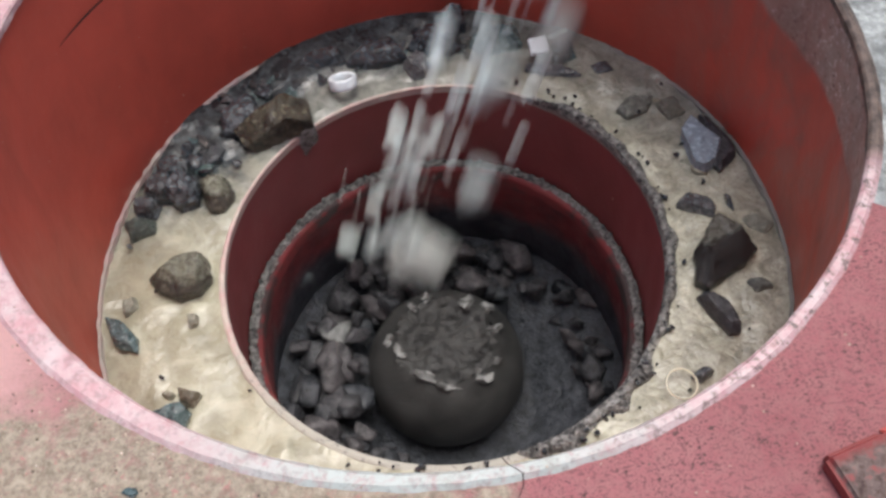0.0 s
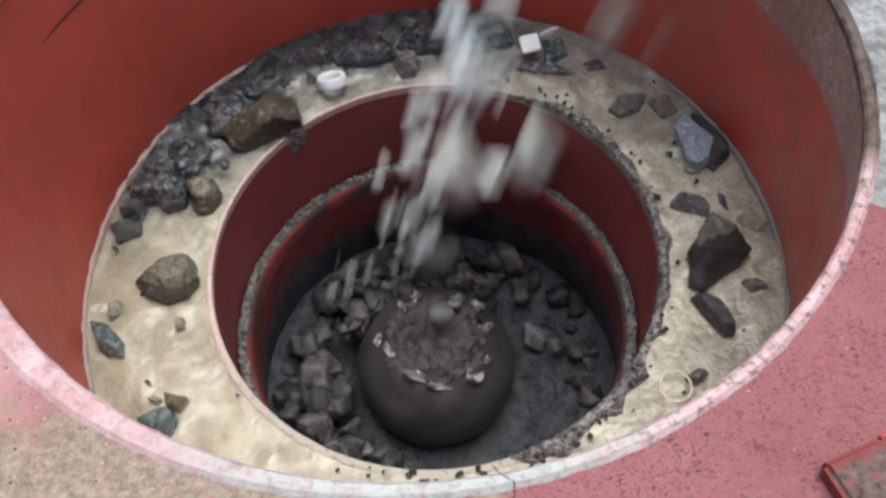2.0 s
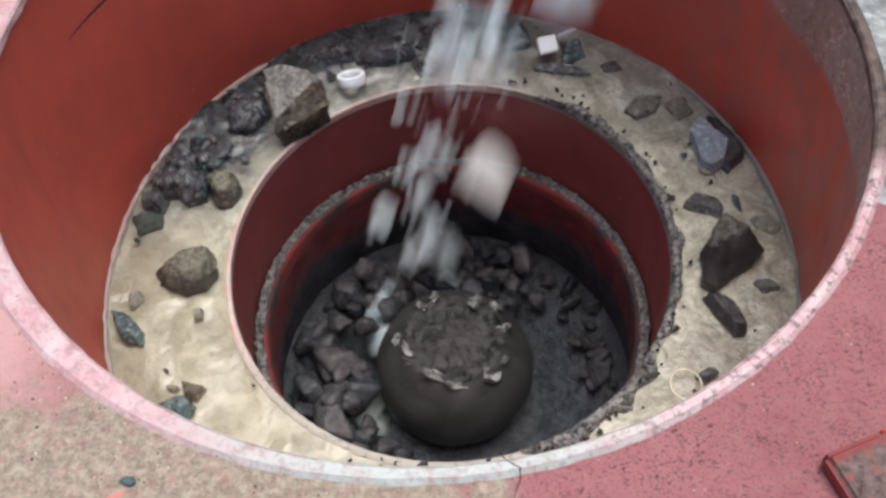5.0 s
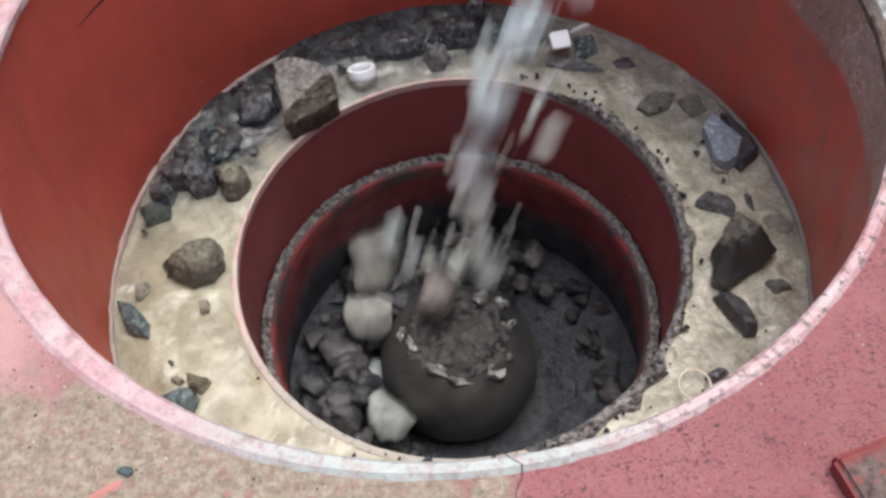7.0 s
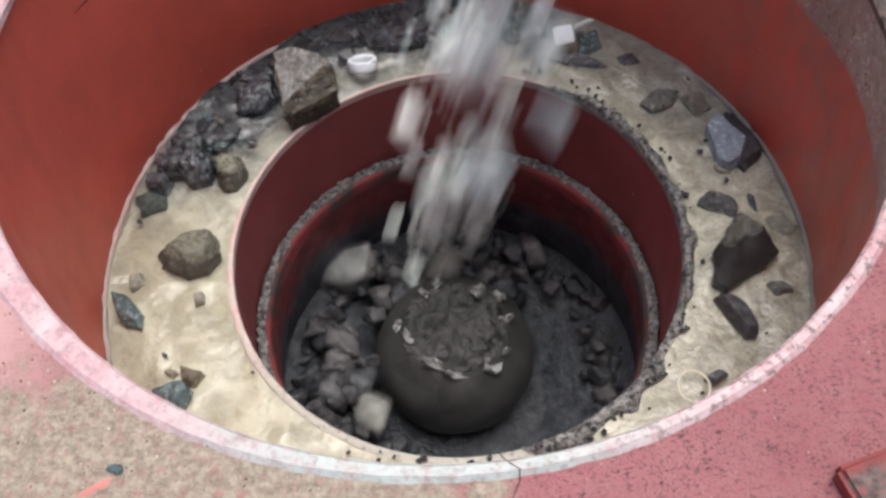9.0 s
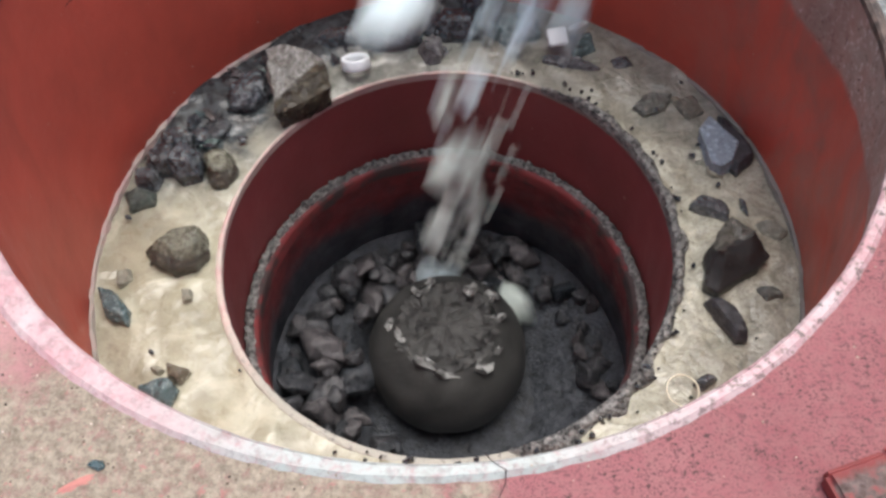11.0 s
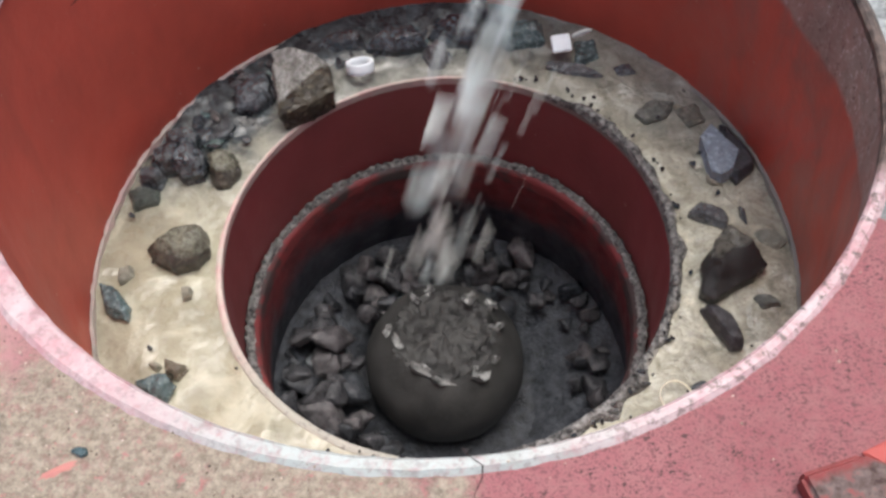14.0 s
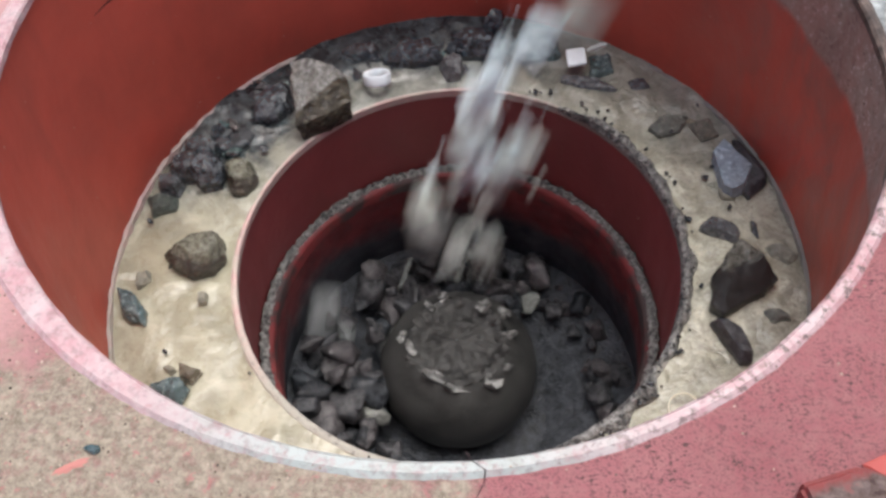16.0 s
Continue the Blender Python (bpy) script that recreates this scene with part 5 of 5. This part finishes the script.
    drop(7.5, 0.084, 0.250, 0.224, 0.057, "m")
    drop(7.5, -0.067, 0.250, -0.215, 0.070, "m")
    drop(7.5, 0.041, 0.250, -0.268, 0.059, "b")
    drop(7.5, -0.114, 0.188, -0.500, 0.052, "m")
    drop(7.5, 0.183, 0.247, -0.500, 0.079, "m")
    drop(7.5, -0.309, 0.205, -0.500, 0.078, "m")
    drop(8.0, 0.050, 0.250, 0.178, 0.088, "m")
    drop(8.0, 0.022, 0.250, -0.152, 0.101, "b")
    drop(8.0, 0.226, 0.250, -0.040, 0.076, "m")
    drop(8.0, -0.110, 0.250, -0.208, 0.069, "m")
    drop(8.0, -0.020, 0.127, -0.500, 0.101, "b")
    drop(8.0, -0.102, 0.250, -0.413, 0.088, "m")
    drop(8.5, 0.108, 0.250, 0.103, 0.100, "b")
    drop(8.5, -0.065, 0.250, -0.276, 0.095, "b")
    drop(8.5, 0.134, 0.250, -0.221, 0.070, "m")
    drop(8.5, -0.299, 0.106, -0.500, 0.114, "m")
    drop(8.5, 0.018, 0.247, -0.500, 0.052, "m")
    drop(9.0, 0.039, 0.250, 0.190, 0.125, "b")
    drop(9.0, 0.171, 0.250, 0.192, 0.077, "m")
    drop(9.0, 0.056, 0.250, -0.160, 0.090, "b")
    drop(9.0, 0.173, 0.250, -0.029, 0.085, "m")
    drop(9.0, -0.025, 0.250, -0.210, 0.092, "b")
    drop(9.0, -0.026, 0.234, -0.500, 0.065, "m")
    drop(9.0, -0.195, -0.112, -0.500, 0.096, "m")
    drop(9.0, -0.246, 0.234, -0.500, 0.143, "d")
    drop(11.5, 0.156, 0.250, 0.004, 0.063, "m")
    drop(11.5, -0.052, 0.250, -0.334, 0.072, "m")
    drop(11.5, 0.061, 0.250, -0.285, 0.035, "b")
    drop(11.5, -0.298, 0.250, -0.477, 0.090, "b")
    drop(12.0, 0.010, 0.250, 0.113, 0.089, "m")
    drop(12.0, 0.141, 0.250, 0.049, 0.123, "b")
    drop(12.0, 0.132, 0.250, -0.169, 0.124, "b")
    drop(12.0, -0.074, 0.074, -0.500, 0.099, "m")
    drop(12.0, -0.328, 0.054, -0.500, 0.087, "m")
    drop(12.0, -0.030, -0.101, -0.500, 0.036, "b")
    drop(12.5, 0.094, 0.250, 0.205, 0.095, "b")
    drop(12.5, 0.017, 0.250, -0.008, 0.083, "m")
    drop(12.5, 0.080, 0.250, -0.077, 0.065, "m")
    drop(12.5, 0.048, 0.250, -0.184, 0.056, "b")
    drop(12.5, -0.122, 0.250, -0.362, 0.098, "m")
    drop(12.5, -0.024, 0.250, -0.323, 0.072, "m")
    drop(12.5, 0.188, 0.040, -0.500, 0.099, "d")
    drop(12.5, 0.312, 0.064, -0.500, 0.075, "m")
    drop(12.5, -0.345, 0.151, -0.500, 0.115, "m")
    drop(13.0, 0.086, 0.250, 0.162, 0.077, "b")
    drop(13.0, 0.113, 0.250, -0.131, 0.077, "b")
    drop(13.0, 0.051, 0.228, -0.500, 0.090, "b")
    drop(13.0, -0.065, 0.250, -0.391, 0.074, "m")
    drop(13.0, -0.190, 0.208, -0.500, 0.103, "b")
    drop(13.5, -0.002, 0.250, 0.172, 0.068, "m")
    drop(13.5, 0.151, 0.250, -0.034, 0.053, "m")
    drop(13.5, 0.008, 0.250, -0.160, 0.079, "b")
    drop(13.5, -0.048, 0.250, -0.485, 0.078, "m")
    drop(13.5, -0.199, 0.233, -0.500, 0.104, "d")
    drop(14.0, -0.004, 0.250, -0.120, 0.066, "m")
    drop(14.0, 0.059, 0.250, 0.062, 0.041, "m")
    drop(14.0, 0.035, 0.250, -0.308, 0.048, "m")
    drop(14.0, -0.049, 0.250, -0.189, 0.057, "m")
    drop(14.0, 0.077, 0.250, 0.186, 0.048, "m")
    drop(14.5, 0.030, 0.250, 0.281, 0.074, "b")
    drop(14.5, 0.075, 0.250, 0.050, 0.062, "m")
    drop(14.5, 0.076, 0.250, -0.080, 0.087, "m")
    drop(14.5, 0.052, 0.250, -0.376, 0.099, "m")
    drop(14.5, -0.046, 0.250, -0.372, 0.074, "m")
    drop(14.5, 0.094, 0.250, 0.164, 0.049, "m")
    drop(15.0, 0.019, 0.250, 0.040, 0.083, "d")
    drop(15.0, 0.183, 0.250, 0.195, 0.068, "m")
    drop(15.0, 0.023, 0.250, 0.201, 0.077, "m")
    drop(15.0, -0.064, 0.250, -0.427, 0.140, "m")
    drop(15.0, 0.145, 0.250, 0.245, 0.067, "b")
    drop(15.5, 0.165, 0.250, 0.244, 0.114, "b")
    drop(15.5, 0.061, 0.250, 0.094, 0.081, "m")
    drop(15.5, -0.037, 0.250, 0.011, 0.063, "d")
    drop(15.5, 0.125, 0.250, -0.157, 0.068, "m")
    drop(15.5, 0.037, 0.250, -0.388, 0.075, "m")
    drop(15.5, -0.105, 0.074, -0.500, 0.063, "b")
    drop(15.5, 0.015, 0.250, 0.217, 0.077, "b")
    drop(16.0, 0.020, 0.250, 0.015, 0.084, "m")
    drop(16.0, 0.105, 0.250, -0.036, 0.076, "m")
    drop(16.0, -0.082, 0.250, -0.296, 0.097, "d")
    drop(16.0, -0.024, 0.250, -0.363, 0.062, "m")
    drop(16.0, 0.050, 0.250, -0.410, 0.063, "d")
    drop(16.0, 0.205, 0.250, 0.299, 0.084, "d")
    drop(16.0, -0.262, 0.101, -0.500, 0.051, "b")
    drop(16.0, -0.336, 0.145, -0.500, 0.130, "m")


def steady_falls():
    """The stream between: lumps and small chips all along."""
    r = random.Random(5)
    u = 0.0
    while u < 15.9:
        in_gap = 4.25 < u < 6.25 or 9.25 < u < 11.25
        u += r.uniform(0.022, 0.06) if in_gap else r.uniform(0.04, 0.10)
        phase = (u * 2) % 1 / 2
        if not in_gap and (phase < 0.13 or phase > 0.37):
            continue
        drop(u, r.gauss(0.06, 0.07), 0.25 + r.gauss(0, 0.03), r.uniform(-0.3, 0.1), r.uniform(0.045, 0.10), r.choice("bbbmm"))


def spray(t, x, y, z, seed, count):
    """A burst of small chips that falls along with the lumps, at (x, y, z) at t seconds."""
    r = random.Random(seed)
    bm = bmesh.new()
    for k in range(count):
        c = Vector((r.gauss(0, 0.045), r.gauss(0, 0.03), r.gauss(0, 0.14)))
        c.x += c.z * 0.26
        w = r.uniform(0.004, 0.012) if k > count // 3 else r.uniform(0.014, 0.038)
        turn = Euler((r.uniform(0, 6), r.uniform(0, 6), r.uniform(0, 6))).to_matrix()
        vs = [bm.verts.new(c + turn @ (Vector(d) * w * r.uniform(0.6, 1.15))) for d in ((1, 0, 0), (-1, 0, 0), (0, 1, 0), (0, -1, 0), (0, 0, 1), (0, 0, -1))]
        for a in (0, 1):
            for b in (2, 3):
                for e in (4, 5):
                    bm.faces.new((vs[a], vs[b], vs[e]))
    bmesh.ops.recalc_face_normals(bm, faces=bm.faces)
    ob = part("stone_chips", bm, M_PALEROCK)
    tagged(ob, "loose spray of small pale grey stone chips in the falling feed", "stone chips", "", "stuff")
    since = math.sqrt(2 * (LIP[2] - z) / G_FALL)
    t_lip = t - since
    x0, y0 = x + BELT_SPEED * since, y + 0.2 * since
    rows, seen = [], set()
    times = [0.0, t_lip - 0.4] + [t_lip + k / 15 for k in range(14)] + [16.0]
    for u in times:
        f = round(u * FPS)
        if f < 0 or f > 480 or f in seen:
            continue
        seen.add(f)
        k = min(max(f / FPS - t_lip, 0.0), 0.8)
        back = 0.4 if f / FPS < t_lip - 0.2 else 0.0
        rows.append((f / FPS, pose(x0 - BELT_SPEED * k + back, y0 - 0.2 * k, LIP[2] - 0.5 * G_FALL * k * k + (0.12 if k <= 0 else 0.0))))
    if rows[0][0] > 0:
        rows.insert(0, (0.0, rows[0][1]))
    walk(ob, rows)


# moments at which the feed comes in a thick gush
GUSHES = (0.5, 3.5, 4.0, 6.5, 8.0, 8.5, 9.0, 12.0, 12.5, 15.0, 15.5)


def sprays():
    r = random.Random(17)
    for k in range(33):
        gush = k * 0.5 in GUSHES
        for j, (late, z) in enumerate(((0.0, -0.22), (0.0, 0.16), (0.17, 0.0), (0.33, 0.05), (0.17, 0.30), (0.33, 0.34), (0.0, 0.40))):
            if j == 6 and not gush:
                continue
            count = 78 if gush else 34 if j < 2 else 50
            spray(k * 0.5 + late, 0.055 + 0.24 * z + r.gauss(0, 0.035), 0.25, z + r.uniform(-0.08, 0.08), 500 + 7 * k + j, count)


CHAMBER = []


def chamber_stones():
    r = random.Random(31)
    words = "grey broken stone rolling in the crushing chamber"
    for k in range(178):
        if k < 132:
            a, rr = radians(r.uniform(58, 256)), math.sqrt(r.uniform(0.042, 0.121))
            w = r.uniform(0.042, 0.080) if k % 5 else r.uniform(0.085, 0.120)
        else:
            a, rr = radians(r.uniform(-45, 85)), r.uniform(0.28, 0.36)
            w = r.uniform(0.035, 0.085)
        x, y = rr * math.cos(a), rr * math.sin(a)
        ob = new("chamber_stone", SHADED_LUMPS[k % 7])
        ob.scale = (w, w * r.uniform(0.8, 1.1), w)
        tagged(ob, words, "stone", "stones in the crushing chamber")
        z = bed_height(x, y) + (r.uniform(-0.04, 0.05) if k < 132 else r.uniform(-0.04, -0.01))
        CHAMBER.append((ob, x, y, z, r.uniform(0, 360)))


chamber_stones()


def motions():
    planned_falls()
    steady_falls()
    sprays()
    # the mantle gyrates
    rows = []
    for k in range(0, 481, 2):
        a = 2 * math.pi * 4.42 * k / FPS - 2.21
        rows.append((k / FPS, pose(MANTLE_X + 0.0095 * math.cos(a), MANTLE_Y + 0.0095 * math.sin(a), MANTLE_Z, 1.0 * math.sin(a), -1.0 * math.cos(a), 0)))
    walk(MANTLE, rows)
    # stones shaken by the mantle
    r = random.Random(8)
    for ob, x, y, z, first in CHAMBER:
        rows = []
        ang, tilt = first, r.uniform(0, 360)
        for k in range(0, 481, 4):
            ang += r.uniform(-22, 22)
            tilt += r.uniform(-22, 22)
            rows.append((k / FPS, pose(x + r.uniform(-0.014, 0.014), y + r.uniform(-0.014, 0.014), z + r.uniform(-0.008, 0.018), tilt, 0.6 * ang, ang)))
        walk(ob, rows)
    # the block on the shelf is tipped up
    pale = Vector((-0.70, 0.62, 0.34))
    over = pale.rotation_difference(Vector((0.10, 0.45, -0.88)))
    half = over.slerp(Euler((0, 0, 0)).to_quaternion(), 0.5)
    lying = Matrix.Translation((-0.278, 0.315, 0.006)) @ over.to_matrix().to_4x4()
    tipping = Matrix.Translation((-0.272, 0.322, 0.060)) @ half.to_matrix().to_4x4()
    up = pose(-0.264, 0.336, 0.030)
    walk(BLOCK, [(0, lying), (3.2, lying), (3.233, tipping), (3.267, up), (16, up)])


motions()
